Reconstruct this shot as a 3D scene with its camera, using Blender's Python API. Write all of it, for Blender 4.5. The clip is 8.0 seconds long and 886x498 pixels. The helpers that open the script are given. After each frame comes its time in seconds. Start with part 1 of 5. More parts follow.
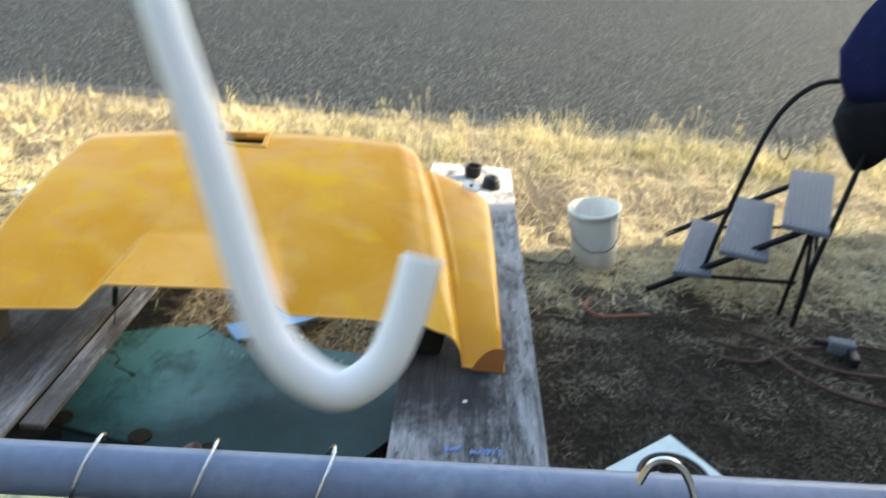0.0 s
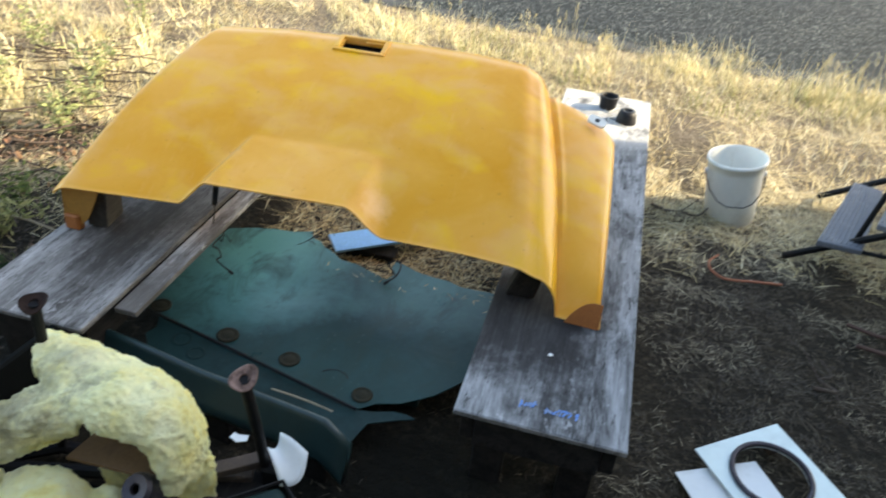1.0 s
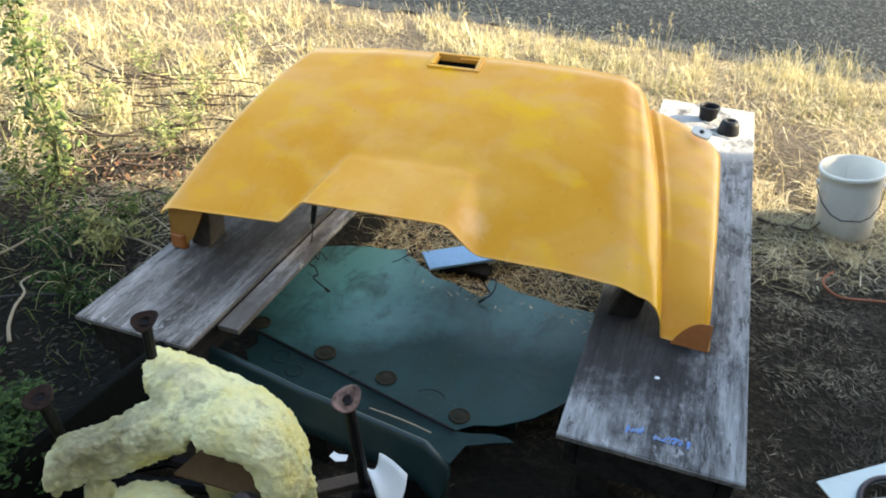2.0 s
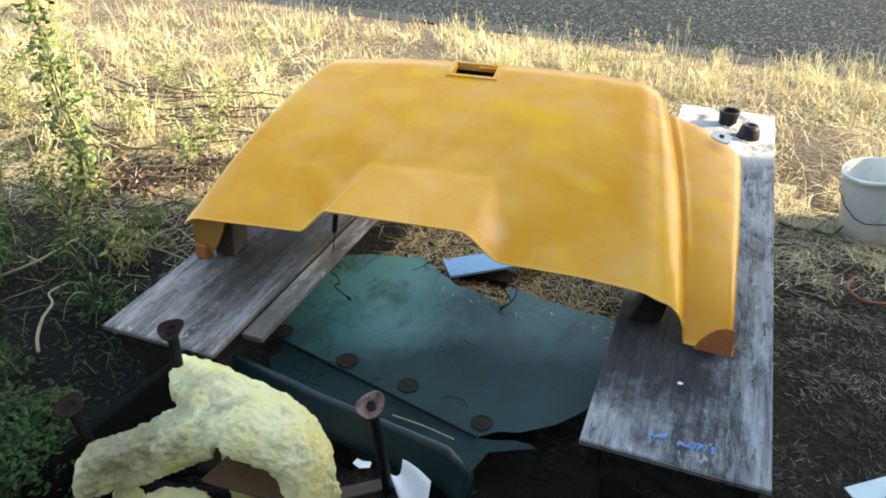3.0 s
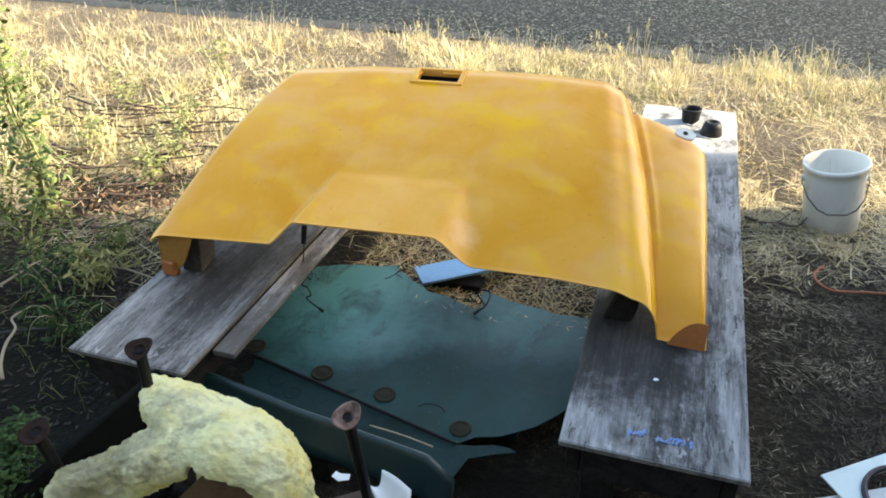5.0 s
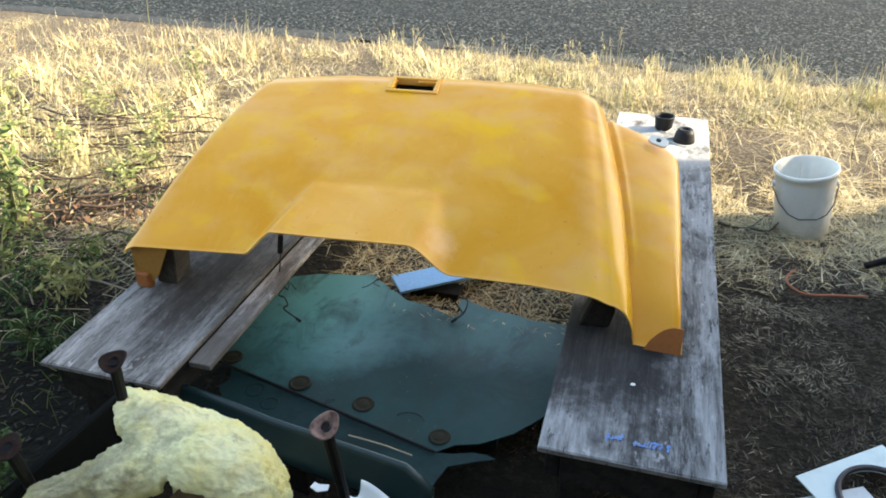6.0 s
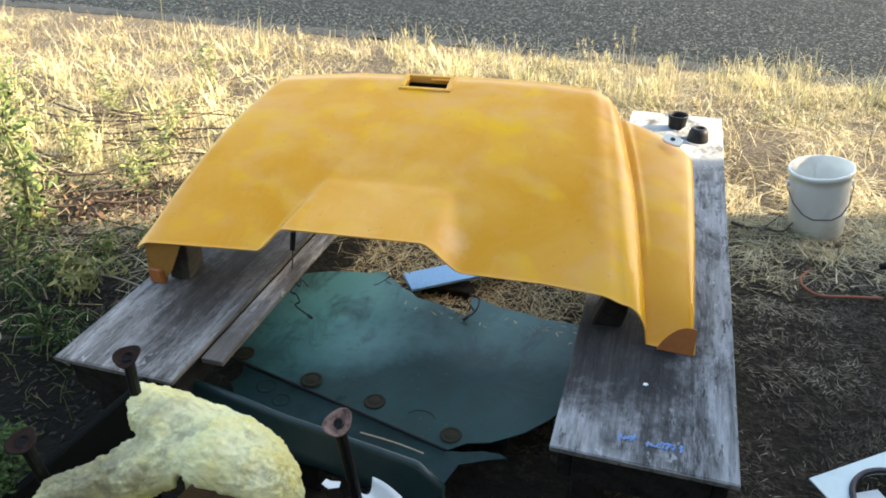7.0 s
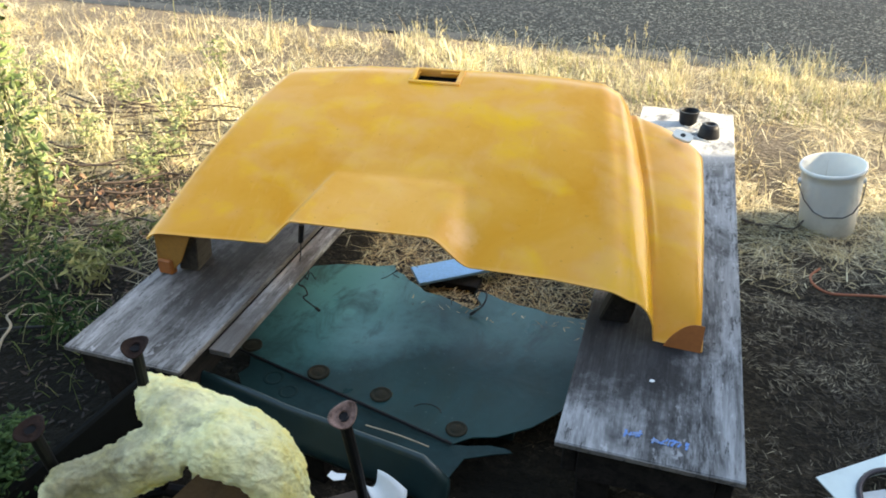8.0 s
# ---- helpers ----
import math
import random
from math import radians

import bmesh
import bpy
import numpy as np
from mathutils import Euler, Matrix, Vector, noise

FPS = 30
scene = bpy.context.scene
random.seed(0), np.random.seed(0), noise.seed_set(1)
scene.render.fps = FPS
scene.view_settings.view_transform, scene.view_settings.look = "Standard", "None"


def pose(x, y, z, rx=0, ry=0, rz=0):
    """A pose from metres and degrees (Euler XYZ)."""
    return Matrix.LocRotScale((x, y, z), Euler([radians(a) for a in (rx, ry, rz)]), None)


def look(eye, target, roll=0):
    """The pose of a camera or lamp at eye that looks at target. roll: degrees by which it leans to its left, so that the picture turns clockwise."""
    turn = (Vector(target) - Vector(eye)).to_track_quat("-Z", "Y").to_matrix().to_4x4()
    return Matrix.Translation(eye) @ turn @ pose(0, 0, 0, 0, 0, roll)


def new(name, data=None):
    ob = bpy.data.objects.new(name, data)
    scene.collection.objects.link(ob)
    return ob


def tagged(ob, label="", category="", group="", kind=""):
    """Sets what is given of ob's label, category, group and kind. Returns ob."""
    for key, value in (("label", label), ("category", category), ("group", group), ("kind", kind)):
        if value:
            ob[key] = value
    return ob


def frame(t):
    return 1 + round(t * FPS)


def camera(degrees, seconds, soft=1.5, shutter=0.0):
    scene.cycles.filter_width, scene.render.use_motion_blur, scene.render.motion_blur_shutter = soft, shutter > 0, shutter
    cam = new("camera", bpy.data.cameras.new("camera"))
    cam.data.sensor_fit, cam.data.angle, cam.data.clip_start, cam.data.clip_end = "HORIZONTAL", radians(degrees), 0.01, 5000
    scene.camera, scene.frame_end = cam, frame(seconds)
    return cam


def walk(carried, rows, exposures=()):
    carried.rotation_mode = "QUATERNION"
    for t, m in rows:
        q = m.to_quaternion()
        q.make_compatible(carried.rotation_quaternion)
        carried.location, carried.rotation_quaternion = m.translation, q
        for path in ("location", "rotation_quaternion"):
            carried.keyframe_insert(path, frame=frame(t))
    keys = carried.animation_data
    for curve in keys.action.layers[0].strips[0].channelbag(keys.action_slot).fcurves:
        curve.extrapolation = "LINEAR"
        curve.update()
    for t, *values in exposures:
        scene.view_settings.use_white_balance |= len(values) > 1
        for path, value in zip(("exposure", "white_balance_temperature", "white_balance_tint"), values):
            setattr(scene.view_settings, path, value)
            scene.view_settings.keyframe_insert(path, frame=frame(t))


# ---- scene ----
cam = camera(61.6, 8.0, soft=1.8, shutter=0.35)
PATH = [
    (0, (-0.02, -0.195, 1.696), (-0.033, 1.609, 0.833), 4.03),
    (0.1, (-0.005, -0.171, 1.701), (-0.063, 1.611, 0.793), 3.87),
    (0.2, (0.006, -0.137, 1.706), (-0.059, 1.65, 0.809), 3.94),
    (0.3, (0.028, -0.110, 1.712), (-0.103, 1.668, 0.806), 4.60),
    (0.5, (0.05, -0.075, 1.701), (-0.112, 1.695, 0.782), 5.95),
    (0.7, (0.046, -0.033, 1.693), (-0.148, 1.676, 0.673), 7.70),
    (0.8, (0.052, -0.026, 1.689), (-0.135, 1.676, 0.654), 9.00),
    (1, (0.059, -0.016, 1.684), (-0.273, 1.629, 0.595), 6.08),
    (1.2, (0.029, 0.004, 1.679), (-0.338, 1.598, 0.527), 5.90),
    (1.3, (0.031, 0.005, 1.669), (-0.445, 1.546, 0.487), 3.25),
    (1.5, (0.022, 0.015, 1.665), (-0.512, 1.566, 0.52), 1.06),
    (1.7, (0.014, 0.020, 1.667), (-0.489, 1.607, 0.559), 1.60),
    (2, (0.009, 0.01, 1.662), (-0.546, 1.609, 0.597), 1.72),
    (2.2, (0.003, 0.008, 1.665), (-0.568, 1.612, 0.616), 2.20),
    (3.3, (0.01, -0.006, 1.664), (-0.602, 1.586, 0.62), -0.29),
    (3.5, (0.009, -0.005, 1.664), (-0.592, 1.595, 0.625), -0.06),
    (4, (0.008, -0.001, 1.663), (-0.535, 1.619, 0.624), 0.63),
    (4.2, (0.007, 0.0, 1.663), (-0.521, 1.635, 0.639), 0.46),
    (5.3, (0.009, 0.003, 1.649), (-0.533, 1.631, 0.623), -1.07),
    (5.5, (0.01, 0.003, 1.65), (-0.503, 1.649, 0.636), -0.23),
    (6, (0.01, 0.0, 1.652), (-0.475, 1.659, 0.645), -0.39),
    (6.5, (0.01, 0.001, 1.651), (-0.501, 1.654, 0.648), -0.70),
    (7, (0.001, 0.0, 1.65), (-0.508, 1.649, 0.639), -0.42),
    (7.5, (0.003, 0.003, 1.649), (-0.56, 1.628, 0.63), -0.84),
    (8, (0.006, 0.002, 1.65), (-0.525, 1.636, 0.625), -0.26),
]
walk(cam, [(t, look(eye, target, roll)) for t, eye, target, roll in PATH],
     exposures=[(0.0, 2.28, 7700, 7), (8.0, 2.28, 7700, 7)])

# ---- world and sun ----
SUN_EL, SUN_AZ = radians(27), radians(72)       # azimuth clockwise from +y: a low sun on the right
world = bpy.data.worlds.new("sky")
scene.world = world
world.use_nodes = True
wn = world.node_tree
sky = wn.nodes.new("ShaderNodeTexSky")
sky.sky_type = "NISHITA"
sky.sun_disc = False
sky.dust_density = 1.4
sky.sun_elevation, sky.sun_rotation = SUN_EL, SUN_AZ
wn.nodes["Background"].inputs[1].default_value = 0.15
wn.links.new(sky.outputs[0], wn.nodes["Background"].inputs[0])
sun = new("sun", bpy.data.lights.new("sun", "SUN"))
sun.data.energy, sun.data.angle, sun.data.color = 3.2, radians(0.9), (1.0, 0.91, 0.76)
sun_dir = Vector((math.sin(SUN_AZ) * math.cos(SUN_EL), math.cos(SUN_AZ) * math.cos(SUN_EL), math.sin(SUN_EL)))
sun.matrix_world = look(sun_dir * 20, (0, 0, 0))

# ---- materials ----


def mat(name, base, rough=0.7, metal=0.0, coat=0.0):
    m = bpy.data.materials.new(name)
    m.use_nodes = True
    b = m.node_tree.nodes["Principled BSDF"]
    b.inputs["Base Color"].default_value = (*base, 1)
    b.inputs["Roughness"].default_value = rough
    b.inputs["Metallic"].default_value = metal
    b.inputs["Coat Weight"].default_value = coat
    return m


class Kit:
    """Short words for building a node tree on a material."""

    def __init__(self, m):
        self.t = m.node_tree
        self.b = self.t.nodes["Principled BSDF"]
        tc = self.t.nodes.new("ShaderNodeTexCoord")
        self.co = tc.outputs["Object"]

    def mapped(self, scale):
        n = self.t.nodes.new("ShaderNodeMapping")
        n.inputs["Scale"].default_value = scale
        self.t.links.new(self.co, n.inputs["Vector"])
        return n.outputs[0]

    def noise(self, scale, detail=4.0, co=None, rough=0.55, distort=0.0):
        n = self.t.nodes.new("ShaderNodeTexNoise")
        n.inputs["Scale"].default_value, n.inputs["Detail"].default_value = scale, detail
        n.inputs["Roughness"].default_value, n.inputs["Distortion"].default_value = rough, distort
        self.t.links.new(co or self.co, n.inputs["Vector"])
        return n.outputs["Fac"]

    def voronoi(self, scale, feature="F1", out="Distance", co=None):
        n = self.t.nodes.new("ShaderNodeTexVoronoi")
        n.feature = feature
        n.inputs["Scale"].default_value = scale
        self.t.links.new(co or self.co, n.inputs["Vector"])
        return n.outputs[out]

    def ramp(self, fac, *stops):
        n = self.t.nodes.new("ShaderNodeValToRGB")
        while len(n.color_ramp.elements) < len(stops):
            n.color_ramp.elements.new(0.5)
        for e, (p, c) in zip(n.color_ramp.elements, stops):
            e.position = p
            e.color = (*c, 1) if len(c) == 3 else c
        self.t.links.new(fac, n.inputs["Fac"])
        return n.outputs["Color"]

    def mix(self, fac, a, b, kind="MIX"):
        n = self.t.nodes.new("ShaderNodeMix")
        n.data_type, n.blend_type = "RGBA", kind
        for sock, v in ((n.inputs["Factor"], fac), (n.inputs["A"], a), (n.inputs["B"], b)):
            if isinstance(v, (int, float)):
                sock.default_value = v
            elif isinstance(v, tuple):
                sock.default_value = (*v, 1)
            else:
                self.t.links.new(v, sock)
        return n.outputs["Result"]

    def patch(self, centre, r0, r1, ragged=0.2, scale=5.0, stretch=(1, 1, 1)):
        """A ragged patch round a point of the thing: 1 inside r0, 0 outside r1."""
        d = self.t.nodes.new("ShaderNodeVectorMath")
        d.operation = "DISTANCE"
        self.t.links.new(self.mapped(stretch), d.inputs[0])
        d.inputs[1].default_value = tuple(a * b for a, b in zip(centre, stretch))
        a = self.t.nodes.new("ShaderNodeMath")
        a.operation = "MULTIPLY_ADD"
        self.t.links.new(self.noise(scale, 6, rough=0.7), a.inputs[0])
        a.inputs[1].default_value = 2 * ragged
        self.t.links.new(d.outputs["Value"], a.inputs[2])
        r = self.t.nodes.new("ShaderNodeMapRange")
        r.inputs["From Min"].default_value, r.inputs["From Max"].default_value = r1 + ragged, r0 + ragged
        self.t.links.new(a.outputs[0], r.inputs["Value"])
        return r.outputs[0]

    def island(self):
        return self.t.nodes.new("ShaderNodeNewGeometry").outputs["Random Per Island"]

    def rand(self):
        return self.t.nodes.new("ShaderNodeObjectInfo").outputs["Random"]

    def color(self, c):
        self.t.links.new(c, self.b.inputs["Base Color"])
        return self

    def rough(self, fac, lo, hi):
        n = self.t.nodes.new("ShaderNodeMapRange")
        n.inputs["To Min"].default_value, n.inputs["To Max"].default_value = lo, hi
        self.t.links.new(fac, n.inputs["Value"])
        self.t.links.new(n.outputs[0], self.b.inputs["Roughness"])
        return self

    def bump(self, fac, strength, distance):
        n = self.t.nodes.new("ShaderNodeBump")
        n.inputs["Strength"].default_value, n.inputs["Distance"].default_value = strength, distance
        if self.b.inputs["Normal"].is_linked:
            self.t.links.new(self.b.inputs["Normal"].links[0].from_socket, n.inputs["Normal"])
        self.t.links.new(fac, n.inputs["Height"])
        self.t.links.new(n.outputs[0], self.b.inputs["Normal"])
        return self


def make_hood_yellow():
    m = mat("faded_yellow_paint", (0.62, 0.30, 0.03), 0.38)
    k = Kit(m)
    blot = k.noise(2.6, 5, rough=0.62, distort=0.5)
    c = k.ramp(blot, (0.32, (0.68, 0.292, 0.009)), (0.48, (0.725, 0.334, 0.026)), (0.58, (0.75, 0.356, 0.044)), (0.68, (0.775, 0.390, 0.016)))
    fresh = k.noise(5.6, 4, co=k.mapped((1, 1.5, 1)), rough=0.5, distort=0.2)
    c = k.mix(k.ramp(fresh, (0.50, (0, 0, 0)), (0.66, (0.70, 0.70, 0.70))), c, (0.81, 0.440, 0.001))
    chalk = k.noise(6.0, 4, co=k.mapped((1, 1.3, 1)), rough=0.5, distort=0.2)
    c = k.mix(k.ramp(chalk, (0.46, (0, 0, 0)), (0.66, (0.56, 0.56, 0.56))), c, (0.75, 0.385, 0.120))
    brush = k.noise(9, 5, co=k.mapped((3.2, .7, 1)), rough=0.65)
    c = k.mix(k.ramp(brush, (0.58, (0, 0, 0)), (0.72, (0.20, 0.20, 0.20))), c, (0.84, 0.45, 0.16))
    # sky brightness on the bulge's right flank, painted as a pale patch
    c = k.mix(k.mix(1.0, k.patch((.150, .07, .22), .02, .07, .04, 24), (0.55, 0.55, 0.55), "MULTIPLY"), c, (0.95, 0.58, 0.28))
    # crease highlights and edge wear painted as a paler tone on convex edges
    geo = k.t.nodes.new("ShaderNodeNewGeometry")
    c = k.mix(k.ramp(geo.outputs["Pointiness"], (0.535, (0, 0, 0)), (0.60, (0.28, 0.28, 0.28))), c, (0.96, 0.58, 0.22))
    # bulge top lightened for the skylight, together with faded paint
    c = k.mix(k.mix(1.0, k.patch((-.10, .12, .28), .08, .34, .10, 9), (0.28, 0.28, 0.28), "MULTIPLY"), c, (0.94, 0.52, 0.16))
    c = k.mix(k.ramp(k.noise(70, 3), (0.68, (0, 0, 0)), (0.76, (0.5, 0.5, 0.5))), c, (0.40, 0.18, 0.02))
    k.color(c).rough(chalk, 0.26, 0.48).bump(k.noise(22, 3), 0.05, 0.003)
    k.b.inputs["Specular IOR Level"].default_value = 0.14
    k.b.inputs["Coat Weight"].default_value = 0.18
    k.b.inputs["Coat Roughness"].default_value = 0.06
    return m


def make_weathered_wood(name, dark, light, seed, along="y", bleached=None, damp_shade=()):
    m = mat(name, light, 0.85)
    k = Kit(m)
    sc = (38, 1.5, 38) if along == "y" else (1.5, 38, 38)
    s2 = (11, .9, 11) if along == "y" else (.9, 11, 11)
    grain = k.noise(2.2 + seed, 7, co=k.mapped(sc), rough=0.7, distort=0.3)
    streak = k.noise(1.4 + seed * .3, 6, co=k.mapped(s2), rough=0.7, distort=0.5)
    blot = k.noise(1.7 + seed * .6, 6, co=k.mapped((2.6, 1.0, 2.6)), rough=0.75, distort=0.5)
    fleck = k.noise(34, 4, co=k.mapped((1, .45, 1)), rough=0.7)
    c = k.ramp(grain, (0.30, tuple(0.50 * a + 0.50 * b for a, b in zip(dark, light))), (0.52, tuple(0.18 * a + 0.82 * b for a, b in zip(dark, light))), (0.70, tuple(min(1, v * 1.12) for v in light)))
    c = k.mix(k.ramp(streak, (0.46, (0, 0, 0)), (0.58, (0.62, 0.62, 0.62))), c, dark)
    c = k.mix(k.ramp(blot, (0.46, (0, 0, 0)), (0.60, (0.80, 0.80, 0.80))), c, tuple(v * 0.9 for v in dark))
    c = k.mix(k.ramp(k.noise(6, 6, co=k.mapped((3.4, .6, 3.4)), rough=0.75), (0.50, (0, 0, 0)), (0.64, (0.60, 0.60, 0.60))), c, tuple(min(1, v * 1.3) for v in light))
    c = k.mix(k.ramp(fleck, (0.61, (0, 0, 0)), (0.68, (0.5, 0.5, 0.5))), c, tuple(min(1, v * 1.5) for v in light))
    tick = k.noise(26, 5, co=k.mapped((2.6, .5, 2.6)), rough=0.75)
    c = k.mix(k.ramp(tick, (0.57, (0, 0, 0)), (0.64, (0.82, 0.82, 0.82))), c, tuple(v * 0.7 for v in dark))
    # dark patches: damp stains, and shade put into the wood colour
    for centre, r0, r1, stretch in damp_shade:
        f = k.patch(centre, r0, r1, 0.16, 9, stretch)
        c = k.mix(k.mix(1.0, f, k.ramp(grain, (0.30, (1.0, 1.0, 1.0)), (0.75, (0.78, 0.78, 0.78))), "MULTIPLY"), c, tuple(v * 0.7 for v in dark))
    # far end paler: bleached wood and the sun's patch, both put into colour
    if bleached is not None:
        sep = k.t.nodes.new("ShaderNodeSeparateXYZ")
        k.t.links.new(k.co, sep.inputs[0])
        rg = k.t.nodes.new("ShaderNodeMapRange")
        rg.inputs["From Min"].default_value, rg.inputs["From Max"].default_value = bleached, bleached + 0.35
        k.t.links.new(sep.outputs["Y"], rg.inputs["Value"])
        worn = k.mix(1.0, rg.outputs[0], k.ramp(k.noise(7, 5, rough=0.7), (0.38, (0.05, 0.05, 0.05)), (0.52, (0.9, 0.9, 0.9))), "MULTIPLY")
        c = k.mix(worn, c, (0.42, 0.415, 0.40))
    k.color(c).rough(grain, 0.7, 0.95).bump(grain, 0.35, 0.002).bump(k.noise(140, 2), 0.12, 0.001)
    k.b.inputs["Specular IOR Level"].default_value = 0.3
    return m


def make_ground():
    m = mat("dry_dirt", (0.16, 0.12, 0.08), 0.95)
    k = Kit(m)
    big = k.noise(0.7, 5, rough=0.6)
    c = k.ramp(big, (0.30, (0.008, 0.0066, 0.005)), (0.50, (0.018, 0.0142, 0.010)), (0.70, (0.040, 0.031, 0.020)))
    c = k.mix(k.ramp(k.noise(9, 6, rough=0.7), (0.42, (0, 0, 0)), (0.66, (0.6, 0.6, 0.6))), c, (0.042, 0.033, 0.021))
    c = k.mix(k.ramp(k.noise(60, 4), (0.50, (0, 0, 0)), (0.62, (0.8, 0.8, 0.8))), c, (0.022, 0.017, 0.012))
    c = k.mix(k.ramp(k.noise(28, 6, rough=0.8), (0.52, (0, 0, 0)), (0.62, (0.7, 0.7, 0.7))), c, (0.085, 0.068, 0.045))
    # paler towards the verge: dry dust, with the sunlight there painted in
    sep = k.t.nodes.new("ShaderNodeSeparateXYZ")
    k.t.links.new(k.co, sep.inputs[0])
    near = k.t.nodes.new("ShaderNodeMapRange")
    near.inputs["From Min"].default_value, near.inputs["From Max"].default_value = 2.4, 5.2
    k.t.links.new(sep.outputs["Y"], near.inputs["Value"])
    dust_sunlit = k.mix(0.45, k.noise(1.9, 5, rough=0.65), near.outputs[0])
    # two dark patches: shade by the weeds and channel painted on the soil
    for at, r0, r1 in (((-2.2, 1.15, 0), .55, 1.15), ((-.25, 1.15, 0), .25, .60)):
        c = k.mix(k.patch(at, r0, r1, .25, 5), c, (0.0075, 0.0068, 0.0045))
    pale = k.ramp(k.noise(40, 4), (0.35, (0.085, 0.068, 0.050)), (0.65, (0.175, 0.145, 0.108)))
    c = k.mix(k.ramp(dust_sunlit, (0.40, (0, 0, 0)), (0.60, (0.9, 0.9, 0.9))), c, pale)
    k.color(c).bump(k.noise(35, 5), 0.9, 0.03)
    k.b.inputs["Specular IOR Level"].default_value = 0.15
    return m


def make_asphalt():
    m = mat("asphalt_chips", (0.08, 0.08, 0.085), 0.9)
    k = Kit(m)
    v = k.voronoi(64, out="Color")
    sep = k.t.nodes.new("ShaderNodeSeparateColor")
    k.t.links.new(v, sep.inputs[0])
    c = k.ramp(sep.outputs[0], (0.0, (0.0035, 0.0050, 0.0060)), (0.50, (0.011, 0.0150, 0.0170)), (0.82, (0.033, 0.041, 0.044)), (1.0, (0.17, 0.185, 0.18)))
    c = k.mix(k.ramp(k.noise(0.8, 5, co=k.mapped((0.3, 1.2, 1))), (0.35, (0, 0, 0)), (0.7, (0.5, 0.5, 0.5))), c, (0.024, 0.027, 0.033))
    k.color(c).bump(k.voronoi(70), 0.8, 0.008)
    k.b.inputs["Specular IOR Level"].default_value = 0.08
    return m


def make_straw(name, *cols):
    m = mat(name, cols[0], 0.8)
    k = Kit(m)
    n = len(cols) - 1
    c = k.ramp(k.island(), *[(0.04 + 0.92 * i / n, col) for i, col in enumerate(cols)])
    k.color(c)
    k.b.inputs["Subsurface Weight"].default_value = 0.0
    return m


def make_spotted(name, base, spot, scale=8, lo=0.55, hi=0.7, rough=0.6, metal=0.0, bump=0.2, bdist=0.003, fine=0.35):
    m = mat(name, base, rough, metal)
    k = Kit(m)
    n = k.noise(scale, 6, rough=0.65)
    c = k.mix(k.ramp(n, (lo, (0, 0, 0)), (hi, (1, 1, 1))), base, spot)
    c = k.mix(k.ramp(k.noise(scale * 7, 3), (0.35, (fine, fine, fine)), (0.6, (0, 0, 0))), c, tuple(v * 0.6 for v in base))
    k.color(c).rough(n, max(0.05, rough - 0.12), min(1, rough + 0.15)).bump(k.noise(scale * 6, 4), bump, bdist)
    return m


def make_teal():
    m = mat("teal_green_enamel", (0.06, 0.15, 0.145), 0.30)
    k = Kit(m)
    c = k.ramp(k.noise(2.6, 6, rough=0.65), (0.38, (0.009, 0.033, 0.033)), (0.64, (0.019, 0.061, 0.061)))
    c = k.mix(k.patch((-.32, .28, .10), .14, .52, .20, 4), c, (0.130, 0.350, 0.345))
    # paler far right: the sky's reflection painted into the enamel
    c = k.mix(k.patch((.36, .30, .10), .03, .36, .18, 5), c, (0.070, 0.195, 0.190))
    c = k.mix(k.ramp(k.noise(4.5, 6, co=k.mapped((1.6, .8, 1)), rough=0.7, distort=0.6), (0.52, (0, 0, 0)), (0.66, (0.62, 0.62, 0.62))), c, (0.022, 0.047, 0.040))
    c = k.mix(k.ramp(k.noise(16, 6, rough=0.7), (0.60, (0, 0, 0)), (0.72, (0.55, 0.55, 0.55))), c, (0.030, 0.062, 0.056))
    c = k.mix(k.ramp(k.noise(60, 3), (0.68, (0, 0, 0)), (0.75, (0.6, 0.6, 0.6))), c, (0.10, 0.15, 0.13))
    k.color(c).rough(k.noise(7, 5), 0.20, 0.42).bump(k.noise(11, 3), 0.10, 0.006).bump(k.noise(4.5, 3, distort=0.8), 0.20, 0.012)
    k.b.inputs["Specular IOR Level"].default_value = 0.28
    return m


